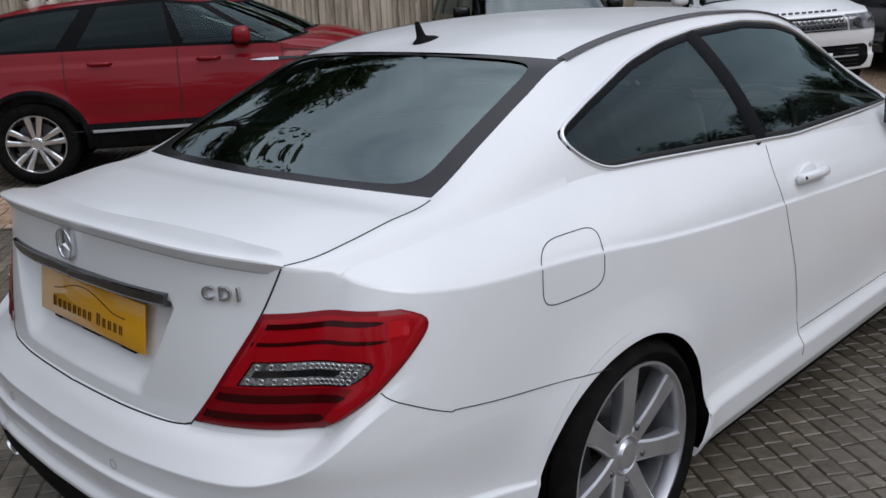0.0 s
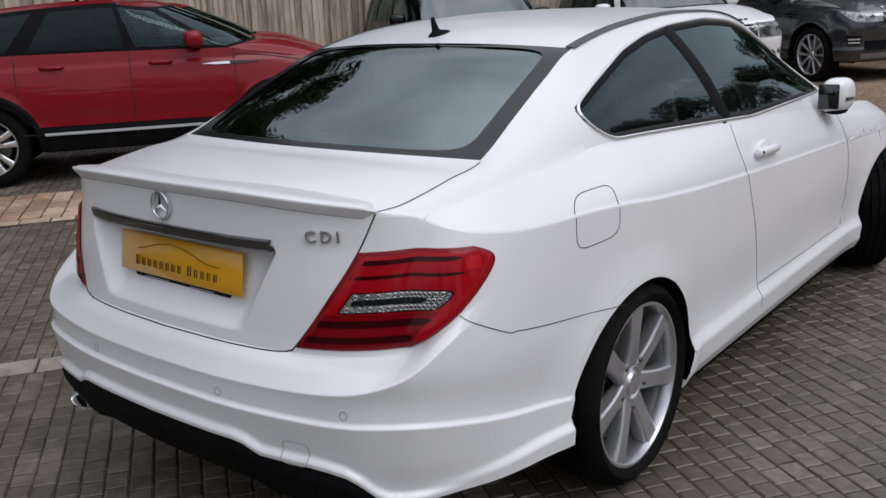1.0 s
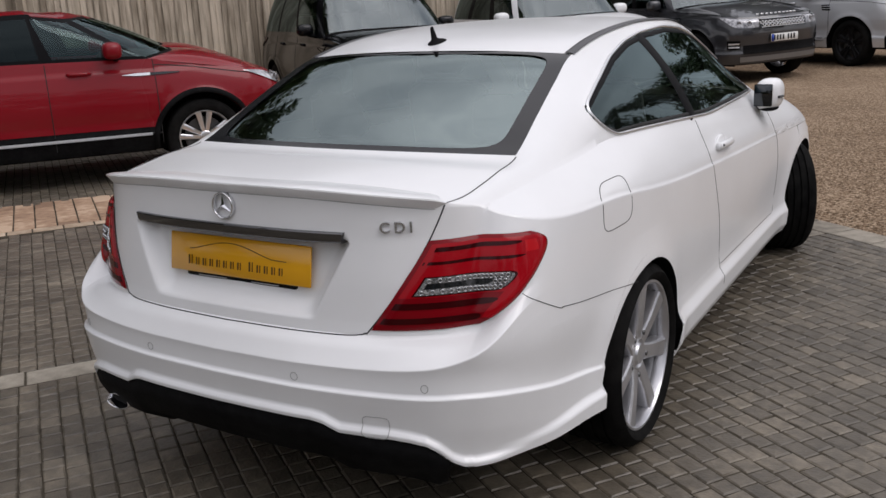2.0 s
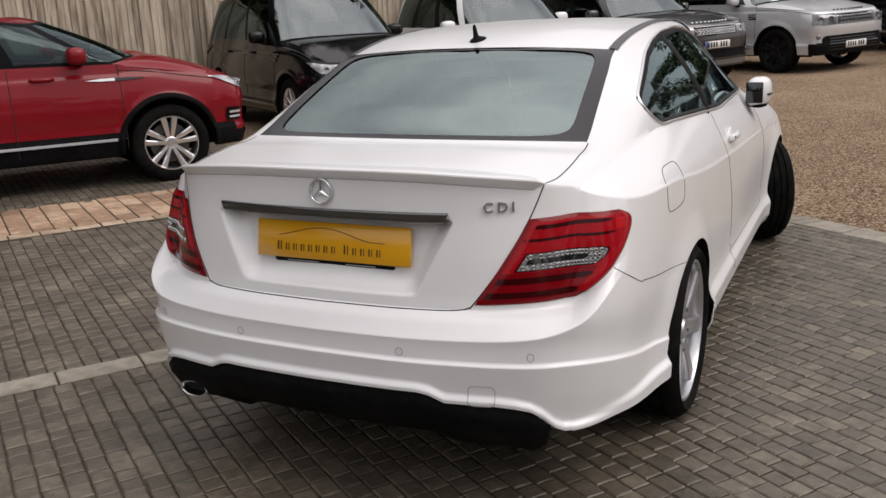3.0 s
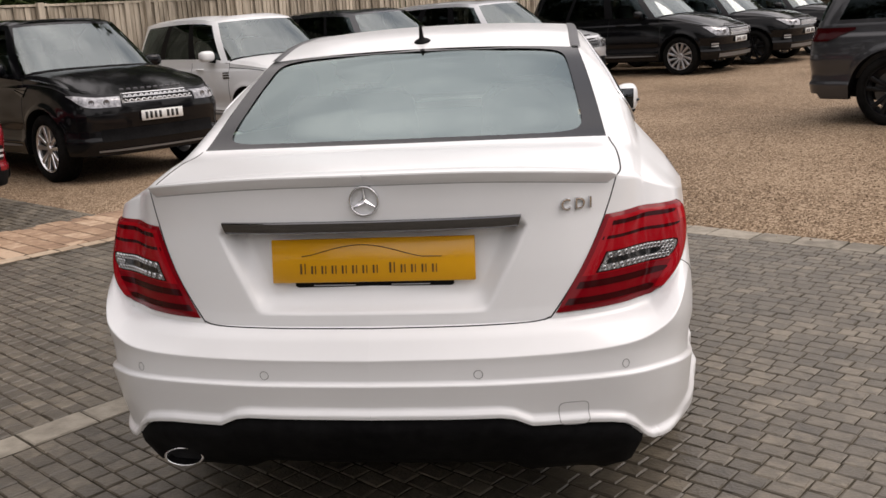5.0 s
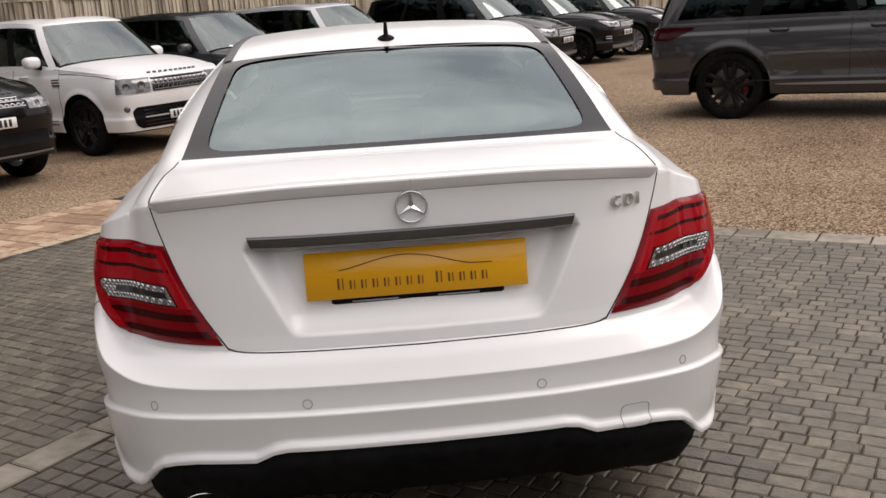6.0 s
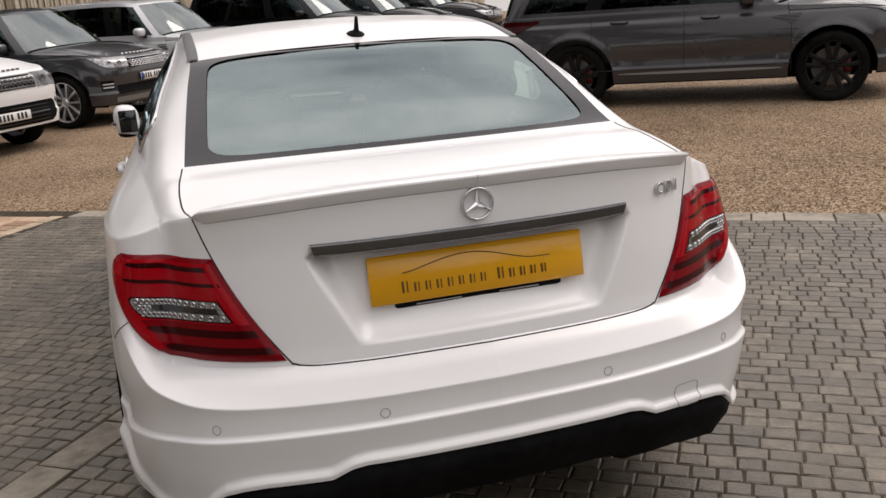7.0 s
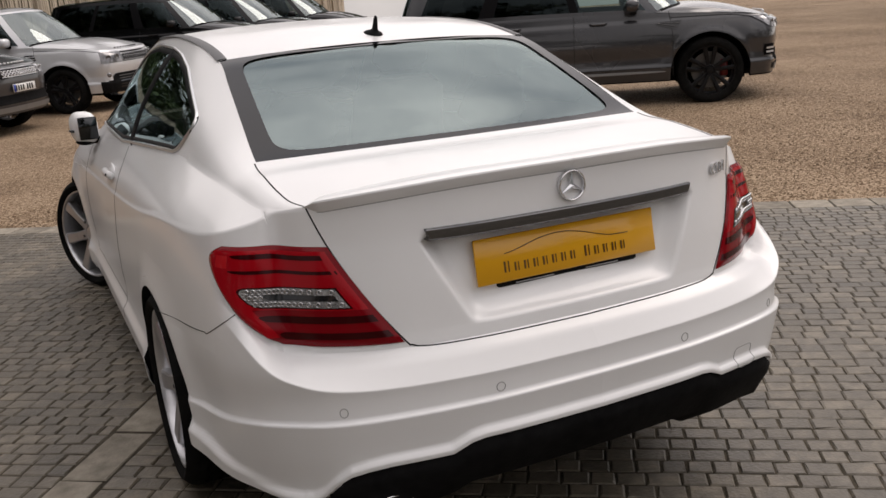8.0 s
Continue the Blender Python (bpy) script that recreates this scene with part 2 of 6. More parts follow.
def tube(points, r, n=8, flat=1.0):
    """A round bar along points; flat squeezes it."""
    pts = [Vector(p) for p in points]
    P = np.zeros((len(pts), n, 3))
    for i, p in enumerate(pts):
        t = (pts[min(i + 1, len(pts) - 1)] - pts[max(i - 1, 0)]).normalized()
        s = t.cross(Vector((0, 0, 1)))
        s = s.normalized() if s.length > 1e-4 else Vector((1, 0, 0))
        u = s.cross(t)
        for j in range(n):
            w = 2 * math.pi * j / n
            P[i, j] = p + s * (r * math.cos(w)) + u * (r * flat * math.sin(w))
    v, f = grid(P, closed=True)
    m = len(pts)
    f.append(tuple(range(n)))
    f.append(tuple(reversed(range((m - 1) * n, m * n))))
    return v, f


def cr(T, k):
    """Catmull-Rom through the rows of T at the parameters k."""
    T = np.asarray(T, float)
    k = np.clip(np.asarray(k, float), 0, len(T) - 1 - 1e-9)
    i = np.floor(k).astype(int)
    f = (k - i)[..., None]
    a, b, c, d = T[np.maximum(i - 1, 0)], T[i], T[i + 1], T[np.minimum(i + 2, len(T) - 1)]
    return 0.5 * (2 * b + (c - a) * f + (2 * a - 5 * b + 4 * c - d) * f ** 2 + (3 * b - a - 3 * c + d) * f ** 3)


def lin(x, *pairs):
    return np.interp(x, [p[0] for p in pairs], [p[1] for p in pairs])


def soft(x, *pairs):
    """Like lin, with its corners rounded."""
    x = np.asarray(x, float)
    return sum(lin(x + d, *pairs) * w for d, w in ((-.5, .1), (-.3, .15), (-.12, .25), (.12, .25), (.3, .15), (.5, .1)))


def ease(a, b, x):
    t = np.clip((np.asarray(x, float) - a) / (b - a), 0, 1)
    return t * t * (3 - 2 * t)


def ellipsoid(c, r, n=12, m=18, power=2.0):
    P = np.zeros((n + 1, m, 3))
    q = 2.0 / power
    for i in range(n + 1):
        a = math.pi * i / n - math.pi / 2
        for j in range(m):
            w = 2 * math.pi * j / m
            sg = lambda t: math.copysign(abs(t) ** q, t)
            P[i, j] = (c[0] + r[0] * sg(math.cos(a)) * sg(math.cos(w)), c[1] + r[1] * sg(math.cos(a)) * sg(math.sin(w)), c[2] + r[2] * sg(math.sin(a)))
    return grid(P, closed=True)


def turned(vf, m):
    v, f = vf
    return [tuple(m @ Vector(p)) for p in v], f


# ---- wheels, shared by all vehicles ----
def wheel(parent, m, radius=0.318, width=0.245, rim=0.232, spokes=7, split=0.0, metal=None, disc=True, calliper=None, twist=0.0, thick=1.0, star=False):
    """A wheel whose outer face looks along +x: tyre, rim, each spoke, hub cap, brake disc."""
    metal = metal or M_alloy
    w, R = width / 2, radius
    root = part("wheel", mesh_of("wheel_barrel", *lathe([(-w * 0.8, rim * 0.97), (w * 0.2, rim * 0.90), (w * 0.62, rim * 0.955)], 48)), M_barrel if not star else M_innerrim, parent, at=m)
    prof = [(-w * 0.86, rim), (-w, rim + 0.02), (-w * 1.03, (rim + R) / 2), (-w * 0.94, R - 0.018), (-w * 0.80, R - 0.004)]
    for g in (-0.52, -0.18, 0.18, 0.52):
        prof += [((g - 0.05) * w, R), ((g - 0.045) * w, R - 0.008), ((g + 0.045) * w, R - 0.008), ((g + 0.05) * w, R)]
    prof += [(w * 0.80, R - 0.004), (w * 0.94, R - 0.018), (w * 1.03, (rim + R) / 2), (w, rim + 0.02), (w * 0.88, rim + 0.002), (w * 0.80, rim - 0.004)]
    part("tyre", mesh_of("tyre", *lathe(prof, 64), angle=40), M_rubber, root)
    lip = [(w * 0.55, rim * 0.94), (w * 0.80, rim * 0.945), (w * 0.90, rim * 0.975), (w * 0.90, rim * 1.005), (w * 0.84, rim * 1.012)]
    part("rim", mesh_of("rim", *lathe(lip, 56), angle=50), metal, root)
    me = None
    for i in range(spokes):
        if me is None:
            blades = []
            for sgn in ((-1, 1) if split else (0,)):
                P = np.zeros((7, 8, 3))
                for a in range(7):
                    t = a / 6
                    r = rim * (0.20 + 0.75 * t)
                    half = ((0.0235 + 0.017 * t) if not star else (0.030 - 0.004 * math.sin(math.pi * min(t * 1.15, 1)) + 0.003 * t ** 3)) * rim / 0.232 * thick * (0.62 if split else 1.0)
                    off = sgn * split * (0.3 + 0.7 * t) * rim + twist * t * rim
                    face = w * (0.72 + 0.11 * t - 0.05 * (1 - t) ** 4)
                    dep = 0.030 + (0.012 * t if not star else 0.022 * t)
                    ring = [(face, off - half * 0.72), (face, off + half * 0.72), (face - 0.005, off + half * 0.93), (face - 0.016, off + half), (face - dep, off + half * 0.9), (face - dep, off - half * 0.9), (face - 0.016, off - half), (face - 0.005, off - half * 0.93)]
                    for b, (xx, yy) in enumerate(ring):
                        P[a, b] = (xx, yy, r)
                blades.append(grid(P, closed=True))
            me = mesh_of("spoke", *join(*blades), angle=22 if star else 45)
        part("spoke", me, metal, root, at=pose(0, 0, 0, 360 * i / spokes, 0, 0))
    part("hub_cap", mesh_of("hub_cap", *join(lathe([(w * 0.45, rim * 0.25), (w * 0.66, rim * 0.235), (w * 0.70, rim * 0.20), (w * 0.64, rim * 0.165), (w * 0.66, rim * 0.150), (w * 0.74, rim * 0.135), (w * 0.755, 0.001)], 28)), angle=40), metal, root)
    for i in range(5):
        part("wheel_bolt", mesh_of("bolt", *turned(lathe([(0, 0.009), (0.012, 0.009), (0.014, 0.001)], 8), pose(w * 0.625, 0, 0))), M_disc, root, at=pose(0, 0, 0, 72 * i + 36) @ pose(0, 0, rim * 0.30))
    if disc:
        part("brake_disc", mesh_of("brake_disc", *lathe([(-0.01, 0.05), (w * 0.10, rim * 0.3), (w * 0.12, rim * 0.42), (w * 0.12, rim * 0.74), (w * 0.02, rim * 0.75), (w * 0.02, 0.05)], 40), angle=30), M_disc, root)
        if calliper:
            part("brake_calliper", mesh_of("calliper", *box(0.05, 0.09, 0.20, (w * 0.15, rim * 0.58, 0.02), bevel=0.012)), calliper, root)
    return root


# ---- the white coupe; x across, y from its tail forwards ----
COUT = [(0, 0), (.28, .010), (.50, .043), (.645, .085), (.73, .145), (.79, .225), (.835, .36), (.855, .52), (.872, .75), (.882, 1.0), (.886, 1.25),
        (.886, 1.6), (.884, 2.1), (.883, 2.6), (.882, 3.1), (.888, 3.5), (.897, 3.9), (.880, 4.2), (.80, 4.42), (.62, 4.54), (.3, 4.59), (0, 4.60)]
AOUT = [(0, .118, 1.040), (.27, .130, 1.038), (.48, .172, 1.025), (.628, .258, 1.004), (.684, .338, .988), (.703, .420, .990), (.712, .525, 1.000), (.722, .665, 1.013),
        (.736, .868, 1.029), (.742, 1.06, 1.045), (.752, 1.25, 1.045), (.768, 1.6, 1.028), (.786, 2.1, 1.0), (.79, 2.6, .97), (.797, 3.1, .935), (.790, 3.5, .915),
        (.785, 3.85, .885), (.735, 4.1, .845), (.55, 4.3, .79), (.40, 4.42, .76), (.2, 4.5, .74), (0, 4.52, .73)]
BOUT = [(.628, .258, 1.004), (.634, .32, 1.008), (.633, .41, 1.022), (.630, .52, 1.040), (.625, .672, 1.060), (.605, .87, 1.152), (.583, 1.06, 1.238), (.560, 1.257, 1.313),
        (.556, 1.6, 1.373), (.552, 2.1, 1.398), (.558, 2.58, 1.355), (.635, 3.02, 1.14), (.74, 3.45, .945), (.73, 3.85, .908), (.67, 4.1, .868), (.52, 4.3, .81), (.38, 4.42, .77), (.19, 4.5, .742), (0, 4.52, .73)]
MOUT = [(.118, 1.040), (.22, 1.052), (.33, 1.060), (.45, 1.066), (.585, 1.070), (.79, 1.170), (1.0, 1.265), (1.19, 1.335), (1.56, 1.400), (2.08, 1.423), (2.50, 1.388), (2.92, 1.20),
        (3.30, 1.01), (3.8, .965), (4.1, .92), (4.32, .855), (4.43, .80), (4.5, .76), (4.52, .73)]
REAR_AXLE, FRONT_AXLE, HUB_Z = 1.115, 3.88, 0.316


def arch(y, c):
    d = 1 - ((y - c) / np.where(y < c, 0.415, 0.342)) ** 2
    return np.where(d > 0, HUB_Z + 0.336 * np.sqrt(np.maximum(d, 0)), 0)


def sill_edge(k):
    C = cr(COUT, k)
    x, y = np.abs(C[..., 0]), C[..., 1]
    z = lin(x, (0, .446), (.325, .446), (.36, .440), (.405, .418), (.55, .416), (.60, .410), (.640, .400), (.673, .378), (.705, .342), (.728, .326), (.75, .324))
    z = np.where(k > 4.2, lin(y, (.15, .322), (.3, .316), (.70, .300), (.75, .2), (3.5, .2), (4.2, .2)), z)
    z = np.where(k > 17, 0.2, z)
    return np.maximum(z, np.maximum(arch(y, REAR_AXLE), arch(y, FRONT_AXLE)))


def ridge(k):
    return soft(k, (0, .535), (3, .533), (4, .53), (5, .52), (6, .49), (7, .455), (8, .42), (8.6, .405), (11, .385), (15, .37), (21, .40))


def shelf(k):
    """Height of the bumper's upper edge, which climbs to the tail lamp."""
    return soft(k, (0, .599), (2, .602), (3.07, .611), (3.85, .625), (4.73, .655), (5.2, .690), (5.7, .735), (6.2, .755))


def crease(k):
    return np.where(np.asarray(k) < 2.99, .70, soft(k, (3, 1.0), (4, .985), (5.5, .955), (6.2, .936), (6.8, .923), (7.4, .912), (8.2, .912), (9, .898), (12, .815), (14, .77), (21, .68)))


def skin(k, z):
    """The lower body: the place at station k round the car and height z."""
    k, z = np.broadcast_arrays(np.asarray(k, float), np.asarray(z, float))
    C, A = cr(COUT, k), cr(AOUT, k)
    d = cr(COUT, np.minimum(k + .02, 20.99)) - cr(COUT, np.maximum(k - .02, 0))
    n = np.stack([d[..., 1], -d[..., 0]], -1) / np.maximum(np.linalg.norm(d, axis=-1), 1e-9)[..., None]
    up = np.clip((z - .60) / np.maximum(A[..., 2] - .60, .05), 0, 1)
    ze = shelf(k)
    zk = np.maximum(.667, ze + .034)
    zs = np.where(z < zk, .60 + (z - ze) * .067 / (zk - ze), .667 + (z - zk) * (1.0 - .667) / (1.0 - zk))
    rear = lin(zs, (.598, 0), (.602, .03), (.645, .37), (.658, .53), (.667, .65), (.70, .70), (.80, .80), (.92, .95), (1.0, 1))
    s = ease(3.2, 6.4, k)
    # the shoulder folds inwards at the crease
    fold = ease(3.0, 4.8, k) * (1 - ease(12.6, 15, k))
    zc = np.where(k < 2.99, .95, crease(k))
    fc = soft(k, (3, .8), (4, .6), (5.5, .40), (6.8, .24), (7.4, .17), (8.1, .12), (10, .08), (13, .12))
    rise = np.clip((z - .60) / (zc - .60), 0, 1)
    over = np.clip((z - zc) / np.maximum(A[..., 2] - zc, .012), 0, 1)
    side = np.where(z < zc, fc * rise ** 1.7, fc + (1 - fc) * over ** lin(k, (5.5, 1.0), (7, 1.15), (8, 1.4), (13, 1.4)))
    f = rear * (1 - s) + (up ** 3.0 * (1 - fold) + side * fold) * s
    xy = C + (A[..., :2] - C) * f[..., None]
    below = ridge(k) - z
    front = ease(8.2, 9.2, k)
    bump = 1 - front
    rise_up = z - ridge(k)
    # the face above the ridge stands back, so that the ridge forms a ledge
    inset = ease(-.001, .004, rise_up) * (1 - ease(.045, .13, rise_up)) * .013 * bump * (1 - ease(7.3, 8.4, k))
    edge = z - sill_edge(k)
    inset += np.where(below > 0, lin(below, (0, 0), (.03, .005), (.10, .017), (.2, .040), (.3, .06)), 0) * bump * (1 - .75 * ease(4.6, 7.4, k))
    inset -= (1 - ease(.010, .026, edge)) * .018 * bump * (1 - ease(4.6, 6.0, k))
    # the bumper's lower corner flares out towards the wheel
    wing = lin(k, (4.0, .350), (5, .356), (6.5, .360), (8.5, .364))
    inset -= np.clip((wing - z) / .016, 0, 1) * .019 * ease(4.5, 7.6, k) * bump
    sill = lin(z, (.18, .022), (.24, -.008), (.315, -.014), (.350, .008), (.40, .012), (.50, .004), (.60, 0))
    inset += sill * front
    over = z - crease(k)
    inset += np.where(over > 0, ease(0, .010, over) * np.exp(-over / .13), 0) * (1 - up ** 6) * .006 * ease(6.5, 8.5, k) * (1 - ease(13.6, 15.2, k))
    w = lin(z, (.70, .297), (.905, .402))
    r1, r2 = np.clip((w - np.abs(xy[..., 0])) / .055, 0, 1), np.clip((z - .699) / .055, 0, 1)
    bowl = (1 - (1 - r1) ** 2.0) * (1 - (1 - r2) ** 2.4) * np.clip((.914 - z) / .008, 0, 1)
    inset += bowl * lin(z, (.700, .044), (.905, .056)) * (k < 3)
    # a soft flare round the wheels
    for c in (REAR_AXLE, FRONT_AXLE):
        rr = np.sqrt(((xy[..., 1] - c) / np.where(xy[..., 1] < c, 0.415, 0.342)) ** 2 + ((z - HUB_Z) / 0.336) ** 2)
        inset -= np.exp(-((rr - 1.0) / .17) ** 2) * .013 * (1 - ease(.74, .86, z)) * s
    xy = xy - n * inset[..., None]
    return np.concatenate([xy, z[..., None]], -1)


def k_of_y(y):
    ks = np.linspace(5, 17, 2000)
    return np.interp(y, cr(COUT, ks)[:, 1], ks)


def deck(k, s):
    """The upper body between its middle line (s = 0) and the roof rail or boot seam (s = 1)."""
    k, s = np.broadcast_arrays(np.asarray(k, float), np.asarray(s, float))
    B, M = cr(BOUT, k - 3), cr(MOUT, k - 3)
    return np.stack([B[..., 0] * s, M[..., 0] + (B[..., 1] - M[..., 0]) * s ** 2, M[..., 1] - (M[..., 1] - B[..., 2]) * s ** 2.3], -1)


def flank(k, w):
    """The upper side between the waist (w = 0) and the roof rail (w = 1)."""
    k, w = np.broadcast_arrays(np.asarray(k, float), np.asarray(w, float))
    A, B = cr(AOUT, k), cr(BOUT, k - 3)
    bulge = lin(k, (3, 0), (4, .006), (5, .010), (6, .012), (7, .014), (8, .020), (9, .030), (10, .032), (11, .026), (13, .020), (14, .012), (15, 0)) * np.sin(np.pi * w)
    P = A * (1 - w)[..., None] + B * w[..., None]
    P[..., 0] += bulge * lin(k, (3, .4), (7, .4), (8.5, 1))
    P[..., 2] += bulge * lin(k, (3, 1.0), (7, .8), (8.5, .35))
    return P


def light_edges(k):
    """Lower and upper edge of the side windows, as shares of the upper side."""
    y = cr(AOUT, k)[..., 1]
    za, zb = cr(AOUT, k)[..., 2], cr(BOUT, k - 3)[..., 2]
    low = lin(y, (1.035, 1.140), (1.07, 1.102), (1.12, 1.072), (1.19, 1.050), (1.27, 1.042), (1.34, 1.0))
    top = lin(y, (1.035, 1.140), (1.20, 1.203), (1.46, 1.286), (1.66, 1.328), (1.87, 1.353), (2.2, 1.365), (2.45, 1.348), (2.6, 1.315), (2.85, 1.205), (3.1, 1.07), (3.3, .96), (3.4, .90))
    h = np.maximum(zb - za, .02)
    a, b = np.clip((low - za) / h, 0.015, .97), np.clip((top - za) / h, 0.015, .97)
    return a, np.maximum(a, b)


def strip(points, normals, width, lift=.0015):
    """A narrow band along points that lie on a surface."""
    pts, nn = np.asarray(points, float), np.asarray(normals, float)
    t = np.gradient(pts, axis=0)
    side = np.cross(t, nn)
    side /= np.maximum(np.linalg.norm(side, axis=1), 1e-9)[:, None]
    P = np.stack([pts - side * width / 2 + nn * lift * .2, pts - side * width * .3 + nn * lift, pts + side * width * .3 + nn * lift, pts + side * width / 2 + nn * lift * .2], 1)
    return grid(P)


def normals_of(fun, a, b, e=.004):
    a, b = np.asarray(a, float), np.asarray(b, float)
    n = np.cross(fun(a + e, b) - fun(a - e, b), fun(a, b + e) - fun(a, b - e))
    n /= np.maximum(np.linalg.norm(n, axis=-1), 1e-9)[..., None]
    p = fun(a, b)
    out = p - np.array([0, 2.0, .6])
    out[..., 1] *= .35
    sg = np.sign(np.sum(n * out, -1))
    return n * np.where(sg == 0, 1, sg)[..., None]


def along(*pts, n=12):
    """A smooth line through parameter pairs."""
    return cr(pts, np.linspace(0, len(pts) - 1, n * (len(pts) - 1) + 1))


def seam_line(fun, pts, width=.005, lift=.0012, n=10):
    q = along(*pts, n=n)
    return strip(fun(q[:, 0], q[:, 1]), normals_of(fun, q[:, 0], q[:, 1]), width, lift)


def both(vf):
    return join(vf, mirrored(vf))


def build_coupe():
    car = thing("coupe_car", pose(0, 0, 0), "white two-door coupe with dark glass parked on the grey setts", "car")
    # lower body
    ks = list(np.linspace(0, 3, 97)) + list(np.linspace(3, 7, 65)[1:])
    ys = list(np.arange(.54, 4.2, .045))
    for c in (REAR_AXLE, FRONT_AXLE):
        ys += [c + (.342 if i < 22 else .415) * math.cos(math.pi * i / 44) for i in range(45)] + [c - .417, c + .344]
    ys = np.array(sorted(y for y in ys if .53 < y < 4.2))
    ys = ys[np.concatenate([[True], np.diff(ys) > 1e-4])]
    ks += list(k_of_y(ys)) + list(np.linspace(17.05, 21, 30))
    ks = np.array(ks)
    zr, zc, az, zb = ridge(ks), crease(ks), cr(AOUT, ks)[:, 2], sill_edge(ks)
    zc = np.where(ks < 4.4, lin(ks, (0, .70), (3.02, .70), (4.4, float(crease(4.4)))), zc)
    rows = []
    ze = np.maximum(shelf(ks), zr + .03)
    low = [zb + d for d in (0, .004, .009, .014, .019, .024, .030)]
    for t in np.linspace(0, 1, 16)[:-1]:
        rows.append(zb + .03 + np.maximum(zr - .06 - zb, .001) * t)
    rows += [zr - .03, zr - .015, zr - .006, zr - .0015, zr + .001, zr + .004, zr + .010]
    for t in np.linspace(0, 1, 6)[1:]:
        rows.append(zr + .010 + (ze - .006 - zr - .010) * t)
    rows += [ze - .002, ze, ze + .002, ze + .006]
    zk = np.maximum(.667, ze + .034)
    for t in np.linspace(0, 1, 9)[1:]:
        rows.append(ze + .006 + (zk - ze - .006) * t)
    for t in np.linspace(0, 1, 17)[1:]:
        rows.append(zk + (zc - .005 - zk) * t)
    rows.append(zc)
    rows += [zc + .004, zc + .008, zc + .014]
    for t in np.linspace(0, 1, 23)[1:]:
        rows.append(zc + .014 + (az - zc - .014) * t)
    Z = np.concatenate([np.array(low), np.maximum(np.array(rows), zb[None, :] + .03)], 0)
    Z = np.minimum(Z, az[None, :])
    # in the boot lid the columns lean with the sides of the plate recess
    K = np.broadcast_to(ks, Z.shape)
    wk = lin(Z, (.62, 1.3), (.70, 1.08), (.905, 1.55), (.99, 1.3))
    K = np.where(K <= 1.3, K * wk / 1.3, np.where(K < 3, wk + (K - 1.3) * (3 - wk) / 1.7, K))
    P = skin(K, Z)
    zm = (Z[:-1, :-1] + Z[1:, 1:]) / 2
    xm = np.abs(P[:-1, :-1, 0] + P[1:, 1:, 0]) / 2
    km = np.broadcast_to((ks[:-1] + ks[1:]) / 2, zm.shape)
    lid = (km < 3.0) & (zm > .664) & (xm < lin(zm, (.66, .452), (.69, .470), (1.0, .628)))
    bumper = (km < 8.6) & ~lid & (zm < lin(km, (0, .67), (5, .68), (7, .664), (8.6, .61)))
    door = (km > k_of_y(2.03)) & (km < k_of_y(3.22)) & (zm > .36)
    kin_ = 1.885 + (2.72 - 1.885) * np.clip((zm - .685) / .21, 0, 1)
    kout_ = lin((zm - .685) / .225, (0, 4.3), (.1, 4.8), (.31, 5.55), (.65, 6.22), (.85, 6.40), (1, 6.0))
    under = (zm > .715) & (zm < .885) & (km > kin_ + .16) & (km < kout_ - .30)
    lid, bumper = lid & ~under, bumper & ~under
    rest = ~(lid | bumper | door | under)
    # the shoulder runs on from the flank to the roof rail in one skin
    sh = np.where((ks >= 3) & (ks <= 8.8))[0]
    sh = np.arange(sh[0] - (ks[sh[0]] > 3), sh[-1] + 1)
    k_shoulder = float(ks[sh[-1]])
    a0 = float(np.mean([v[0] for v in light_edges(np.array([k_shoulder]))]))
    W = np.concatenate([np.linspace(0, 1, 6) * a0, a0 + np.linspace(0, 1, 9)[1:] * (1 - a0)])
    S = flank(np.clip(ks[sh], 3, 21)[None, :], W[:, None])
    S[0] = P[-1, sh]
    kk = np.concatenate([np.linspace(3, 7, 29), np.linspace(7, 10, 31)[1:], np.linspace(10, 15, 61)[1:], np.linspace(15, 21, 31)[1:]])
    kq = np.unique(np.concatenate([[k_shoulder], kk[(kk <= 15.0) & (kk > k_shoulder + .005)], np.linspace(8.9, 10.3, 40)]))
    a, b = light_edges(kq)
    okq = (b - a) > .12
    a, b = np.where(okq, a, (a + b) / 2), np.where(okq, b, (a + b) / 2)
    w_low = np.linspace(0, 1, 6)[None, :] * a[:, None]
    w_mid = a[:, None] + np.linspace(0, 1, 12)[None, :] * (b - a)[:, None]
    w_top = b[:, None] + np.linspace(0, 1, 9)[None, :] * (1 - b)[:, None]
    pillar = join(grid(flank(kq[:, None], w_low)), grid(flank(kq[:, None], w_top)))
    body = part("body", mesh_of("body", *both(join(grid(P, rest), grid(S), pillar)), weld=1e-4), M_white, car)
    part("boot_lid", mesh_of("boot_lid", *both(grid(P, lid))), M_white, car)
    part("rear_bumper", mesh_of("rear_bumper", *both(grid(P, bumper))), M_white, car)
    doors = []
    for vf in (grid(P, door), mirrored(grid(P, door))):
        doors.append(part("door", mesh_of("door", *vf), M_white, car))
    # arch and sill flange, folded inwards
    E = skin(ks, zb)
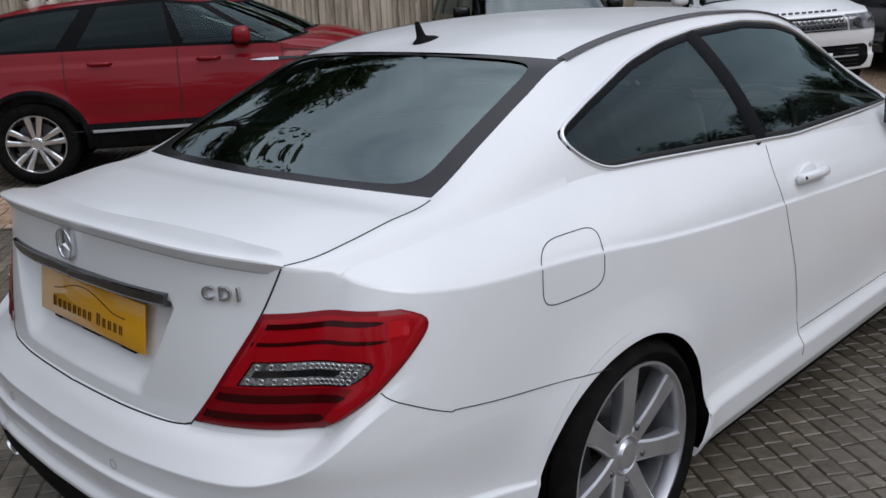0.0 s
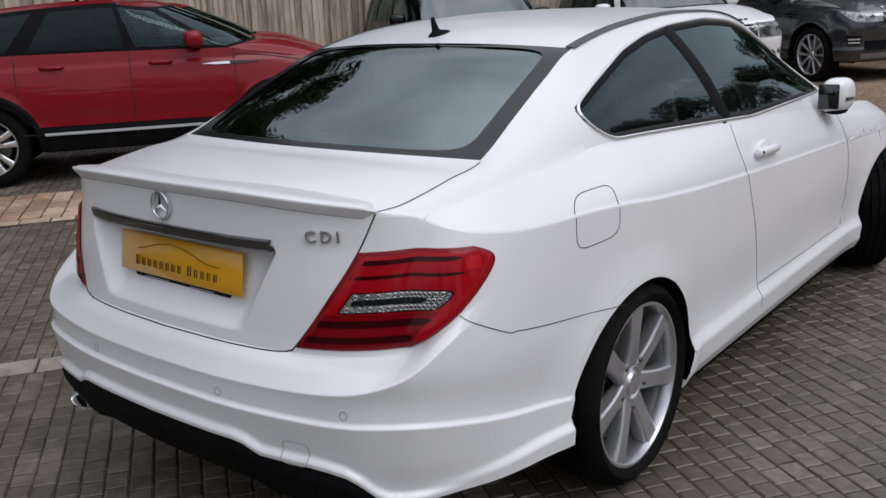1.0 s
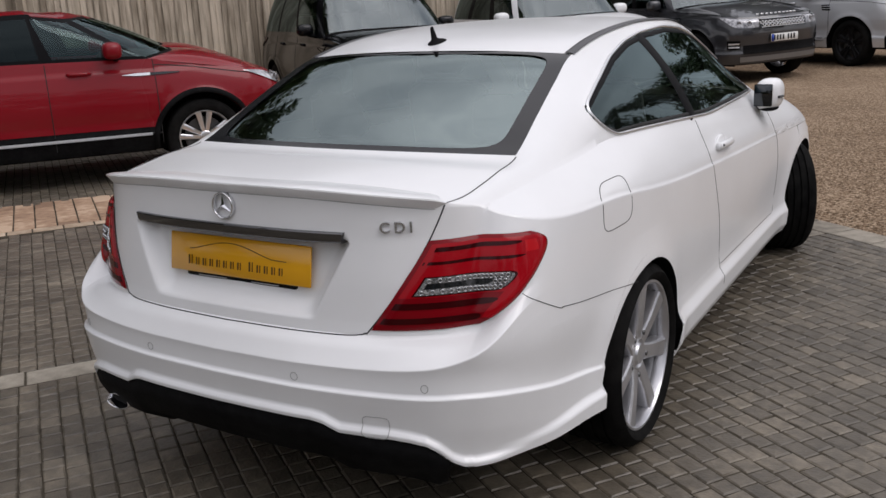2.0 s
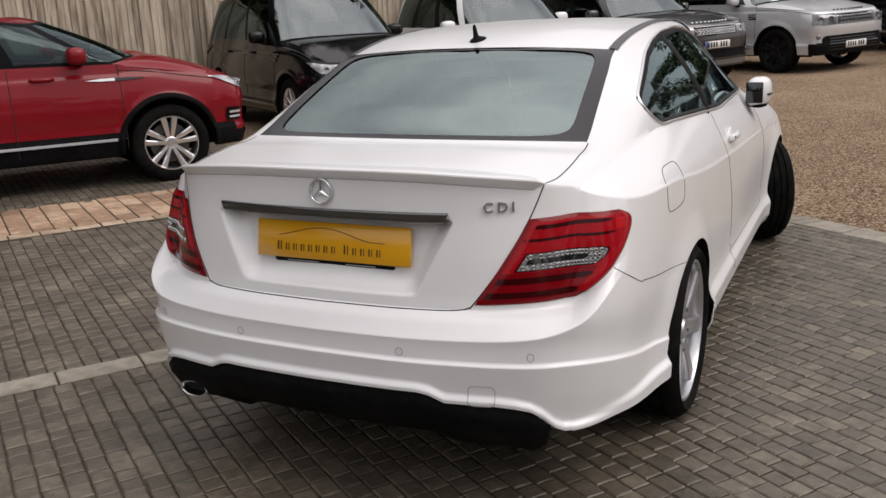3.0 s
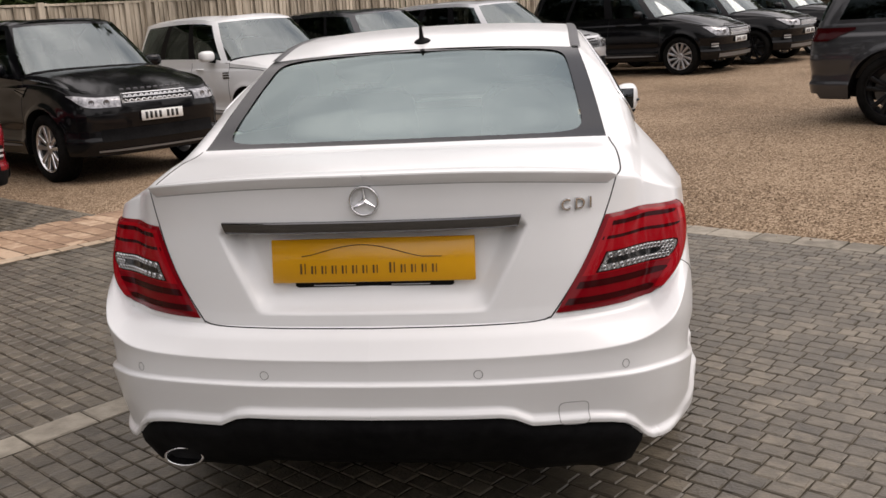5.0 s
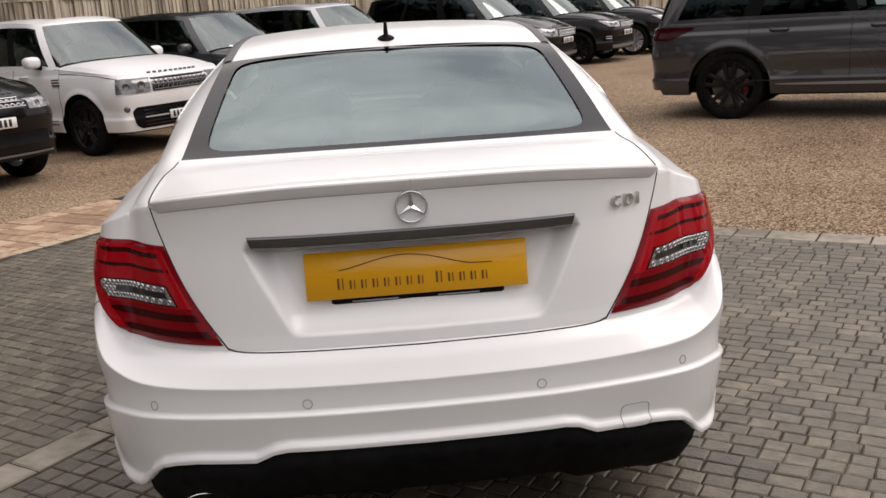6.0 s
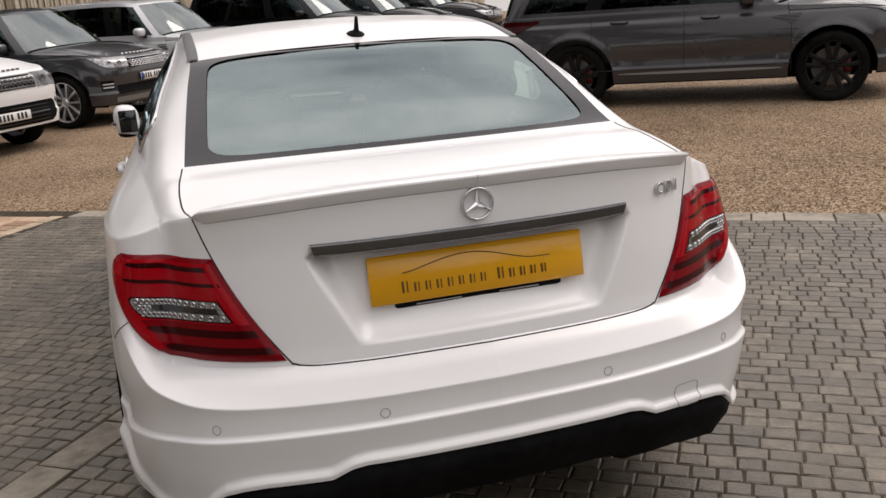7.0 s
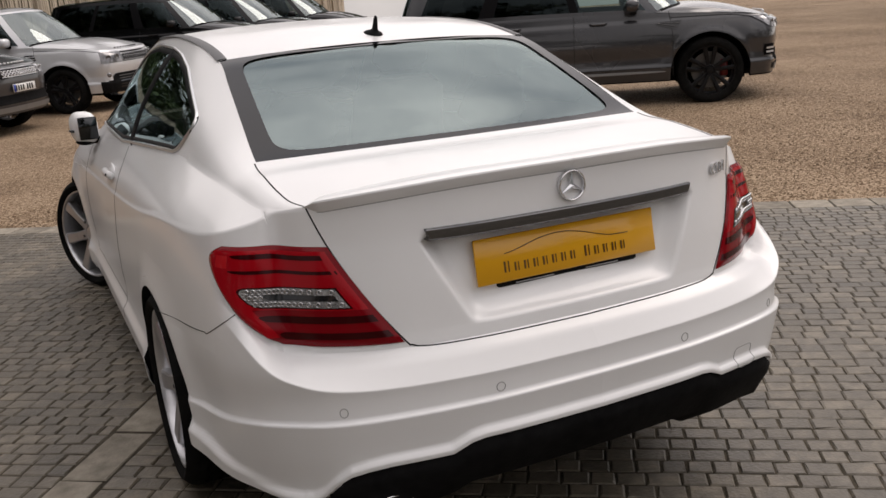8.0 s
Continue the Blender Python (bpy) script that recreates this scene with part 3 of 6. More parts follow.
    for a, b, nm in ((0, 4.4, "sill_flange"), (4.4, 21, "arch_liner_edge")):
        sel = (ks >= a) & (ks <= b)
        e = E[sel]
        inn = e.copy()
        nrm = normals_of(skin, ks[sel], zb[sel] + .02)
        nrm[:, 2] = 0
        inn = e - nrm * .045
        part(nm, mesh_of(nm, *both(grid(np.stack([e, e - nrm * .012 + [0, 0, .002], inn], 0)))), M_white if a == 0 else M_plastic, body)
    ye = np.linspace(REAR_AXLE + .302, REAR_AXLE + .346, 6)
    zs_ = np.linspace(0, 1, 8)[:, None] * (lin(ye, (ye[0], .225), (ye[-1], .345)) - .195)[None, :] + .195
    end = grid(skin(np.broadcast_to(k_of_y(ye), zs_.shape), zs_))
    cap_p = skin(np.full(8, float(k_of_y(ye[0]))), np.linspace(.195, .225, 8))
    end = join(end, grid(np.stack([cap_p, cap_p - np.array([.06, 0, 0])], 0)))
    for vf in (end, mirrored(end)):
        part("skirt_end", mesh_of("skirt_end", *vf), M_white, body)
    for c in (REAR_AXLE, FRONT_AXLE):
        P2 = np.zeros((2, 33, 3))
        for j in range(33):
            a = math.pi * j / 32
            yy, zz = c + (.336 if j < 16 else .409) * math.cos(a), HUB_Z + .332 * math.sin(a)
            P2[0, j], P2[1, j] = (.845, yy, zz), (.50, yy, zz)
        wall = np.zeros((2, 33, 3))
        wall[0], wall[1] = P2[1], P2[1]
        wall[1, :, 2] = .2
        for vf in (join(grid(P2), grid(wall)), mirrored(join(grid(P2), grid(wall)))):
            part("wheel_housing", mesh_of("wheel_housing", *vf), M_plastic, body)

    # upper body: boot deck, pillars, roof, bonnet
    ss = np.linspace(0, 1, 19)
    D = deck(kk[:, None], ss[None, :])
    kc = (kk[:-1] + kk[1:]) / 2
    inner = np.ones(len(ss) - 1, bool)
    sel = lambda a, b: ((kc > a) & (kc < b))[:, None] & inner[None, :]
    part("boot_deck", mesh_of("boot_deck", *both(grid(D, sel(3, 7)))), M_white, car)
    part("roof", mesh_of("roof", *both(grid(D, sel(10, 13)))), M_white, car)
    part("bonnet", mesh_of("bonnet", *both(grid(D, sel(15, 21)))), M_white, car)
    # rear screen: glass within a printed black border
    def screen(u, v):
        """u across from -1 to 1, v up the screen from 0 to 1."""
        p = deck(7 + 3 * v, np.abs(u))
        return np.stack([p[..., 0] * np.sign(u), p[..., 1], p[..., 2]], -1)
    th = np.linspace(0, 2 * math.pi, 145)[:-1]
    sq = lambda w, n: np.sign(w) * np.abs(w) ** (2 / n)
    rim_u, rim_v = sq(np.cos(th), 14), .5 + .5 * sq(np.sin(th), 14)
    big = np.maximum(np.abs(rim_u), np.abs(2 * rim_v - 1))
    out_u, out_v = rim_u / big, .5 + (rim_v - .5) / big
    in_u, in_v = .905 * sq(np.cos(th), 11), .510 + .456 * sq(np.sin(th), 11)
    mix_uv = lambda t: screen(out_u * (1 - t) + in_u * t, out_v * (1 - t) + in_v * t)
    rings = np.stack([mix_uv(t) for t in (0, .33, .66, 1)], 0)
    gu, gv = np.meshgrid(np.linspace(-.935, .935, 57), np.linspace(.020, .985, 33))
    rw = part("rear_window", mesh_of("rear_window", *grid(screen(gu, gv) - np.array([0, -.0020, .0040]))), M_glass, car, "tinted rear window with a black printed border")
    part("window_border", mesh_of("window_border", *grid(rings, closed=True)), M_border, rw)
    kf = np.linspace(13, 15, 25)
    sf = np.linspace(0, .93, 15)
    F = deck(kf[:, None], sf[None, :])
    part("windscreen", mesh_of("windscreen", *both(grid(F))), M_screen, car)
    wp = grid(deck(kf[:, None], np.linspace(.93, 1, 3)[None, :]))
    for vf in (wp, mirrored(wp)):
        part("windscreen_pillar", mesh_of("windscreen_pillar", *vf), M_white, car)
    # sides of the cabin
    first = int(np.argmax(okq))
    okg = okq.copy()
    okg[first - 1] = True
    gl = flank(kq[okg][:, None], w_mid[okg])
    ycol = (gl[:-1, :-1, 1] + gl[1:, 1:, 1]) / 2
    for nm, keep in (("quarter_window", ycol < 1.93), ("door_window", ycol >= 1.93)):
        v, f = grid(gl, keep)
        for vf in ((v, f), mirrored((v, f))):
            part(nm, mesh_of(nm, *vf), M_sideglass, car)
    # black seal, centre post and bright trim round the side windows
    q = kq[(kq > 9.0) & (kq < 14.6)]
    a, b = light_edges(q)
    low, top = flank(q, a), flank(q, b)
    ok = (b - a) > .004
    q, low, top, a, b = q[ok], low[ok], top[ok], a[ok], b[ok]
    nl = normals_of(flank, q, np.clip(a, .02, .9))
    nt = normals_of(flank, q, np.clip(b, .05, .95))
    for sgn in (1, -1):
        mir = (lambda vf: vf) if sgn > 0 else mirrored
        wide = (b - a) > .12
        arc = wide & (q < 13.6)
        tip = flank(kq[first - 1:first], w_mid[first - 1:first, 0])
        loop = np.concatenate([low[wide][::-1], tip, top[arc]])
        nloop = np.concatenate([nl[wide][::-1], nt[arc][:1], nt[arc]])
        arc_len = np.concatenate([[0], np.cumsum(np.linalg.norm(np.diff(loop, axis=0), axis=1))])
        even = np.linspace(0, arc_len[-1], 260)
        loop = np.stack([np.interp(even, arc_len, loop[:, i]) for i in range(3)], -1)
        nloop = np.stack([np.interp(even, arc_len, nloop[:, i]) for i in range(3)], -1)
        for _ in range(6):
            loop[1:-1] = .5 * loop[1:-1] + .25 * (loop[:-2] + loop[2:])
            nloop[1:-1] = .5 * nloop[1:-1] + .25 * (nloop[:-2] + nloop[2:])
        part("window_trim", mesh_of("window_trim", *mir(strip(loop, nloop, .0115, .007))), M_satin, car, "polished bright window trim")
        wide = (b - a) > .17
        inn = flank(q[wide], np.maximum(b - .042, a)[wide])
        part("window_seal", mesh_of("window_seal", *mir(strip(inn, nt[wide], .022, .003))), M_frame, car)
        inl = flank(q[wide], np.minimum(a + .035, b)[wide])
        part("window_seal", mesh_of("window_seal", *mir(strip(inl, nl[wide], .014, .003))), M_gap, car)
        t = np.linspace(.02, .985, 14)
        kpost = 10 + (np.where(True, 1.985 - .135 * t ** .9, 0) - 1.25) / .35
        kpost = np.where(kpost > 11, 11 + (1.985 - .135 * t ** .9 - 1.6) / .5, kpost)
        wp = t * light_edges(kpost)[1]
        pp = flank(kpost, wp)
        part("centre_post", mesh_of("centre_post", *mir(strip(pp, normals_of(flank, kpost, np.clip(wp, .02, .97)), .085, .004))), M_frame, car)
        kd = np.linspace(10.0, 13.2, 50)
        part("roof_moulding", mesh_of("roof_moulding", *mir(strip(deck(kd, np.full(50, .985)), normals_of(deck, kd, np.full(50, .96)), .036, .004))), M_moulding, car)

    # shut lines
    seams = []
    seams.append(seam_line(skin, [(0, .6630), (1.0, .6638), (1.62, .6655), (1.80, .672), (1.87, .683), (2.30, .79), (2.68, .90), (2.98, 1.0)], .0040))
    seams.append(seam_line(flank, [(3.05, .98), (3.5, .93), (4, .87), (5, .84), (6, .86), (6.95, .95)], .0042))
    seams.append(seam_line(skin, [(5.62, .760), (6.2, .719), (6.68, .686), (6.78, .680), (6.88, .680), (7.5, .660), (8.4, .634), (8.94, .616)], .0023))
    yk = lambda *q: [(float(k_of_y(y)), z) for y, z in q]
    seams.append(seam_line(skin, yk((1.985, .997), (1.955, .93), (1.955, .86), (1.985, .75), (2.04, .60), (2.09, .45), (2.115, .36), (2.115, .28)), .0024))
    seams.append(seam_line(skin, yk((3.20, .92), (3.24, .75), (3.25, .55), (3.22, .36)), .0024))
    seams.append(seam_line(skin, yk((2.13, .365), (2.6, .36), (3.2, .355)), .0026))
    flap = []
    cy, cz, hy, hz = .872, .889, .113, .069
    for i in range(41):
        t = 2 * math.pi * i / 40
        yy = cy + math.copysign(abs(math.cos(t)) ** .45, math.cos(t)) * hy + .10 * (math.sin(t) * hz)
        zz = cz + math.copysign(abs(math.sin(t)) ** .45, math.sin(t)) * hz
        flap.append((float(k_of_y(yy)), zz))
    part("fuel_flap_gap", mesh_of("fuel_flap_gap", *seam_line(skin, flap, .0025, n=2)), M_gap, body)
    for i, vf in enumerate(seams):
        for piece in ((both(vf),) if i == 0 else (vf, mirrored(vf))):
            part("shut_line", mesh_of("shut_line", *piece), M_gap, body)
    cap = [(2.06 + .21 * math.copysign(abs(math.cos(t)) ** .4, math.cos(t)), .443 + .028 * math.copysign(abs(math.sin(t)) ** .4, math.sin(t))) for t in np.linspace(0, 2 * math.pi, 33)]
    part("towing_cap_gap", mesh_of("towing_cap_gap", *seam_line(skin, cap, .0022, n=2)), M_gapshade, body)
    for kx, mir in ((.98, 0), (2.98, 0), (.98, 1), (2.98, 1)):
        ring = [(kx + .012 / .28 * math.cos(t) * (1 if kx < 2 else 1.75), .557 + .011 * math.sin(t)) for t in np.linspace(0, 2 * math.pi, 25)]
        vf = seam_line(skin, ring, .0024, n=1)
        part("parking_sensor", mesh_of("parking_sensor", *(mirrored(vf) if mir else vf)), M_gapshade, body)

    # boot lip spoiler
    kl = np.linspace(0, 3.04, 40)
    A = cr(AOUT, kl)
    d = np.gradient(A[:, :2], axis=0)
    out = np.stack([d[:, 1], -d[:, 0]], -1) / np.linalg.norm(d, axis=1)[:, None]
    size = 1 - ease(2.75, 3.04, kl) * .96
    prof = [(-.004, -.023), (.002, -.017), (.0150, .000), (.0205, .0075), (.0195, .0115), (.004, .0145), (-.025, .0135), (-.06, .0105), (-.10, .0065)]
    L = np.zeros((len(prof), len(kl), 3))
    for i, (o, u) in enumerate(prof):
        L[i, :, :2] = A[:, :2] + out * (o * (size if o > 0 else np.ones_like(size)))[:, None]
        L[i, :, 2] = A[:, 2] + (u * size if u < .008 or o > -.05 else u * (.55 + .45 * size))
    spoiler = part("spoiler", mesh_of("spoiler", *both(grid(L)), angle=38), M_white, car)
    # a grey line painted in as the shade below the lip
    n_lip = np.concatenate([out, np.zeros((len(kl), 1))], -1)
    under_lip = L[1, :37] * .65 + L[0, :37] * .35
    part("spoiler_shade", mesh_of("spoiler_shade", *both(strip(under_lip, n_lip[:37], .0030, .0012))), M_gapshade, spoiler)

    # tail lamps
    def lamp_k(a, b):
        kin = 1.885 + (2.72 - 1.885) * b
        kout = sum(lin(b + d, (-.1, 3.5), (0, 4.15), (.07, 4.68), (.18, 5.15), (.31, 5.55), (.5, 5.95), (.65, 6.22), (.78, 6.42), (.87, 6.44), (.94, 6.30), (1, 5.95), (1.1, 5.3)) for d in (-.04, 0, .04)) / 3
        return kin + (kout - kin) * a

    def lamp_z(a, b):
        zb2 = .681 + .008 * np.clip(a, 0, 1) ** 2
        zt = .911 + .003 * np.sin(np.pi * np.clip(a, 0, 1))
        return zb2 + (zt - zb2) * b

    ga, gb = np.meshgrid(np.linspace(0, 1, 25), np.linspace(0, 1, 15))
    powers = [(i, j) for i in range(6) for j in range(4)]
    basis = lambda a, b: np.stack([a ** i * b ** j for i, j in powers], -1)
    coef = np.linalg.lstsq(basis(ga, gb).reshape(-1, len(powers)), skin(lamp_k(ga, gb), lamp_z(ga, gb)).reshape(-1, 3), rcond=None)[0]

    def lens_base(a, b):
        a, b = np.broadcast_arrays(np.asarray(a, float), np.asarray(b, float))
        # the body's own skin at the rim, the smooth fit within
        e = np.minimum(np.minimum(a, 1 - a) / .10, np.minimum(b, 1 - b) / .16)
        rim_w = (1 - ease(0, 1, e))[..., None]
        a_, b_ = np.clip(a, 0, 1), np.clip(b, 0, 1)
        return basis(a, b) @ coef * (1 - rim_w) + skin(lamp_k(a_, b_), lamp_z(a_, b_)) * rim_w

    def lens(a, b, lift=.007):
        e = np.minimum(np.minimum(a, 1 - a) / .05, np.minimum(b, 1 - b) / .07)
        a_, b_ = np.clip(a, .006, .994), np.clip(b, .006, .994)
        return lens_base(a, b) + normals_of(lens_base, a_, b_) * (lift * (.30 + .70 * ease(0, 1, e)))[..., None]

    def lens_patch(a0, a1, b0, b1, lift=.007, na=20, nb=4, nose=0.):
        aa, bb = np.meshgrid(np.linspace(a0, a1, na), np.linspace(b0, b1, nb))
        if nose:  # rounded outer end
            t = np.clip((aa - a1 + nose) / nose, 0, 1)
            mid = b0 + .68 * (b1 - b0)
            bb = mid + (bb - mid) * (.28 + .72 * np.sqrt(np.clip(1 - t ** 2.2, 0, 1)))
        return grid(lens(aa, bb, lift))

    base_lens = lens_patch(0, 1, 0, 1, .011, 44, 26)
    # dark louvres in the red lens: two broad ones below the clear strip, two narrow ones above it
    dark = [(.025, .84, .240, .312), (.02, .80, .075, .145), (.05, .82, .868, .915), (.03, .84, .728, .762)]
    ring_me = mesh_of("led", *lathe([(.0, .0035), (-.0025, .0040), (-.0034, .0056), (-.0022, .0068), (.001, .0072)], 12, "y"))
    for mir in (0, 1):
        fl = mirrored if mir else (lambda vf: vf)
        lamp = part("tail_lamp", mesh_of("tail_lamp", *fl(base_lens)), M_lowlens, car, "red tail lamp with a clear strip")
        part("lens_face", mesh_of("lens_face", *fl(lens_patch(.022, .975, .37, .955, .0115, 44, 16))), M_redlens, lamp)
        part("lens_rim", mesh_of("lens_rim", *fl(lens_patch(.83, .985, .10, .90, .0119, 8, 16, .0))), M_redlens, lamp)
        part("reflector", mesh_of("reflector", *fl(lens_patch(.84, .925, .775, .905, .0123, 6, 5))), M_brightlens, lamp)
        for a0, a1, p, q in dark:
            part("lamp_band", mesh_of("lamp_band", *fl(lens_patch(a0, a1, p, q, .0121, 30, 6, .16))), M_darklens, lamp)
        part("strip_bed", mesh_of("strip_bed", *fl(lens_patch(.072, .835, .385, .600, .0121, 40, 7, .12))), M_darklens, lamp)
        part("clear_lens", mesh_of("clear_lens", *fl(lens_patch(.08, .820, .397, .588, .0127, 40, 7, .12))), M_clearlens, lamp)
        part("lens_middle", mesh_of("lens_middle", *fl(lens_patch(.10, .64, .466, .524, .0135, 18, 3, .05))), M_gloss, lamp)
        spots = [(.10 + .655 * i / 13, bb) for i in range(14) for bb in (.431, .556)] + [(.672 + .045 * i, .495) for i in range(3)]
        for a_, bb in spots:
            p, q = lens(np.array(a_), np.array(bb), .0135), lens(np.array(a_ + .02), np.array(bb), .0135)
            yaw = math.degrees(math.atan2(float(q[1] - p[1]), float(q[0] - p[0])))
            part("led", ring_me, M_led, lamp, at=pose(-float(p[0]) if mir else float(p[0]), float(p[1]), float(p[2]), 0, 0, -yaw if mir else yaw))
    # number plate, its lettering as bars, chrome grip, badge
    tilt = math.degrees(math.atan2(.018, .112))
    plate = part("dealer_plate", mesh_of("dealer_plate", *box(.530, .006, .113, bevel=.002)), M_yellow, car, "yellow dealer plate with brown print", at=pose(.003, .1395, .826, -tilt))
    x = -.192
    for word in (8, 5):
        for i in range(word):
            wd, hh = (.021, .027) if i == 0 else (.0185, .021)
            z0 = -.034 + hh / 2
            strokes = [box(wd * .22, .002, hh, (x + wd * .20, -.0040, z0)), box(wd * .12, .002, hh, (x + wd * .70, -.0040, z0))]
            part("print_bar", mesh_of("print_bar", *join(*strokes), smooth=False, weld=0), M_ink, plate)
            x += wd + .0085
        x += .016
    sw = [(-.185 + .365 * t, -.0042, .012 + .030 * math.sin(math.pi * min(1, t * 1.15)) ** 1.4 - .006 * t) for t in np.linspace(0, 1, 30)]
    part("print_curve", mesh_of("print_curve", *tube(sw, .0011, 6)), M_ink, plate)
    holder = part("plate_holder", mesh_of("plate_holder", *box(.415, .014, .055, (.003, .142, .783), bevel=.004)), M_plastic, car)
    for cx, wd in ((-.10, .11), (.10, .10)):
        part("holder_print", mesh_of("holder_print", *box(wd, .002, .003, (cx, .1345, .7612))), M_greybar, holder)
    # polished grip: a blade flush with the lid above the plate, its face leaning down
    gk = np.linspace(0, 1.52, 34)
    g0 = skin(gk, .930)
    prof = [(.030, .9335), (-.004, .9335), (-.0095, .9325), (-.0108, .9300), (-.0110, .9140), (-.0098, .9095), (-.0060, .9045), (.003, .9015), (.012, .9010), (.060, .9050)]
    G = np.zeros((len(prof), len(gk), 3))
    for i, (o, zz) in enumerate(prof):
        lean = 1 - .030 * ease(1.2, 1.52, gk) * (.9335 - zz) / .037
        G[i] = g0 * np.stack([lean, np.ones_like(lean), np.ones_like(lean)], -1)
        G[i, :, 1] += o
        G[i, :, 2] = zz
    gv_, gf_ = grid(G)
    gf_.append(tuple(i * len(gk) + len(gk) - 1 for i in range(len(prof))))
    part("boot_grip", mesh_of("boot_grip", *both((gv_, gf_)), angle=25), M_strip, car, "polished chrome boot grip, a dark reflection in its colour")
    # brighter chrome strip painted in as the highlight on the lower chamfer
    lip = np.stack([G[i] + np.array([0, -.0006, -.0004]) for i in range(6, 8)], 0)
    part("grip_highlight", mesh_of("grip_highlight", *both(grid(lip)), angle=25), M_chrome, car)
    by = float(skin(np.array(0.), np.array(.985))[1]) - .006
    badge = part("round_badge", mesh_of("round_badge", *turned(lathe([(-.005, .0335), (-.009, .036), (-.005, .0385), (.006, .038), (.006, .034), (-.005, .0335)], 40, "y"), pose(-.001, by, .985))), M_chrome, car, "round chrome badge")
    arms = []
    for i in range(3):
        w = radians(90 + 120 * i)
        c0 = Vector((0, -.010, 0))
        tip = Vector((.036 * math.cos(w), -.004, .036 * math.sin(w)))
        sd = Vector((-math.sin(w), 0, math.cos(w))) * .0058
        back = Vector((0, .008, 0))
        vs = [c0, tip, sd + Vector((0, -.004, 0)) + Vector((math.cos(w), 0, math.sin(w))) * .003, -sd + Vector((0, -.004, 0)) + Vector((math.cos(w), 0, math.sin(w))) * .003]
        arms.append(([tuple(v) for v in vs] + [tuple(v + back) for v in vs], [(0, 1, 2), (0, 3, 1), (1, 5, 6, 2), (1, 3, 7, 5)]))
    part("badge_arm", mesh_of("badge_arm", *turned(join(*arms), pose(-.001, by, .985)), smooth=False, weld=0), M_chrome, badge)
    cu = bpy.data.curves.new("letters", "FONT")
    cu.body, cu.size, cu.extrude, cu.bevel_depth, cu.space_character = "CDI", .0395, .003, .0008, 1.50
    cu.offset = .0002
    tmp = new("letters", cu)
    bpy.context.view_layer.update()
    me = bpy.data.meshes.new_from_object(tmp.evaluated_get(bpy.context.evaluated_depsgraph_get()))
    bpy.data.objects.remove(tmp)
    ky = skin(np.array([2.05, 2.45]), np.array([.95, .95]))
    yaw = math.degrees(math.atan2(ky[1, 1] - ky[0, 1], ky[1, 0] - ky[0, 0]))
    part("badge_lettering", me, M_letter, car, "chrome model lettering", at=pose(.484, float(np.interp(.484, ky[:, 0], ky[:, 1])) - .009, .936, 90, 0, yaw))

    # underside: dark diffuser, floor pan, exhaust
    kd = np.linspace(0, 4.3, 56)
    top = np.maximum(sill_edge(kd), lin(kd, (2.9, .30), (3.6, .372), (4.3, .330)))
    edge = skin(kd, top + .004)
    nn = normals_of(skin, kd, top + .04)
    nn[:, 2] = 0
    nn /= np.linalg.norm(nn, axis=1)[:, None]
    tuck = (1 - ease(2.9, 4.3, kd) * .80)[:, None]
    drop = lambda d: tuck * np.array([0, 0, d])
    D2 = np.stack([edge - nn * .020, edge - nn * .004 - drop(.020), edge - nn * .010 - drop(.055), edge - nn * .045 - drop(.130), edge - nn * .14 - drop(.190), edge - nn * .36 - drop(.215)], 0)
    D2[:, :, 2] = np.maximum(D2[:, :, 2], .165)
    part("diffuser", mesh_of("diffuser", *both(grid(D2))), M_plastic, car)
    part("floor_pan", mesh_of("floor_pan", *join(box(1.30, .50, .16, (0, .86, .240), bevel=.05), box(1.02, 3.7, .05, (0, 2.3, .19)), box(1.66, 1.9, .08, (0, 2.5, .18)), box(1.30, .70, .04, (0, .55, .34)))), M_plastic, car)
    ex = lathe([(.14, .036), (0, .038), (-.004, .041), (.002, .044), (.16, .044)], 28, "y")
    part("exhaust_tip", mesh_of("exhaust_tip", *[[(x * 1.30 - .545, y + .085, z * .62 + .300) for x, y, z in ex[0]], ex[1]]), M_chrome, car, "oval chrome exhaust tip")
    part("exhaust_pipe", mesh_of("exhaust_pipe", *tube([(-.545, .12, .32), (-.52, .9, .30)], .035, 12)), M_gap, car)

    # wheels
    for sgn in (1, -1):
        turn = 0 if sgn > 0 else 180
        wheel(car, pose(sgn * .771, REAR_AXLE, HUB_Z, 0, 0, turn), rim=.256, spokes=7, thick=1.0, star=True)
        wheel(car, pose(sgn * .795, FRONT_AXLE, HUB_Z, 0, 0, turn + 27), width=.225, rim=.256, spokes=7, thick=1.0, star=True)

    # door mirrors, handles, roof aerial
    for sgn in (1, -1):
        mir = (lambda vf: vf) if sgn > 0 else mirrored
        closer = lambda vf: ([(x - .020, y, z) for x, y, z in vf[0]], vf[1])
        sh = ellipsoid((.880, 3.055, .996), (.060, .085, .078), 14, 20, 2.7)
        v = [(x + .10 * (y - 3.0) * (1 if x > .888 else 0), y + .22 * (x - .888), z + .06 * (x - .888)) for x, y, z in sh[0]]
        hd = part("door_mirror", mesh_of("door_mirror", *mir(closer((v, sh[1])))), M_white, car)
        part("mirror_glass", mesh_of("mirror_glass", *mir(closer(turned(box(.086, .008, .108, bevel=.014), pose(.872, 2.965, .997, 3, 0, 10))))), M_mirror, hd)
        part("mirror_base", mesh_of("mirror_base", *mir(tube([(.79, 3.08, .925), (.83, 3.07, .93), (.87, 3.06, .94)], .022, 10, .8))), M_plastic, hd)
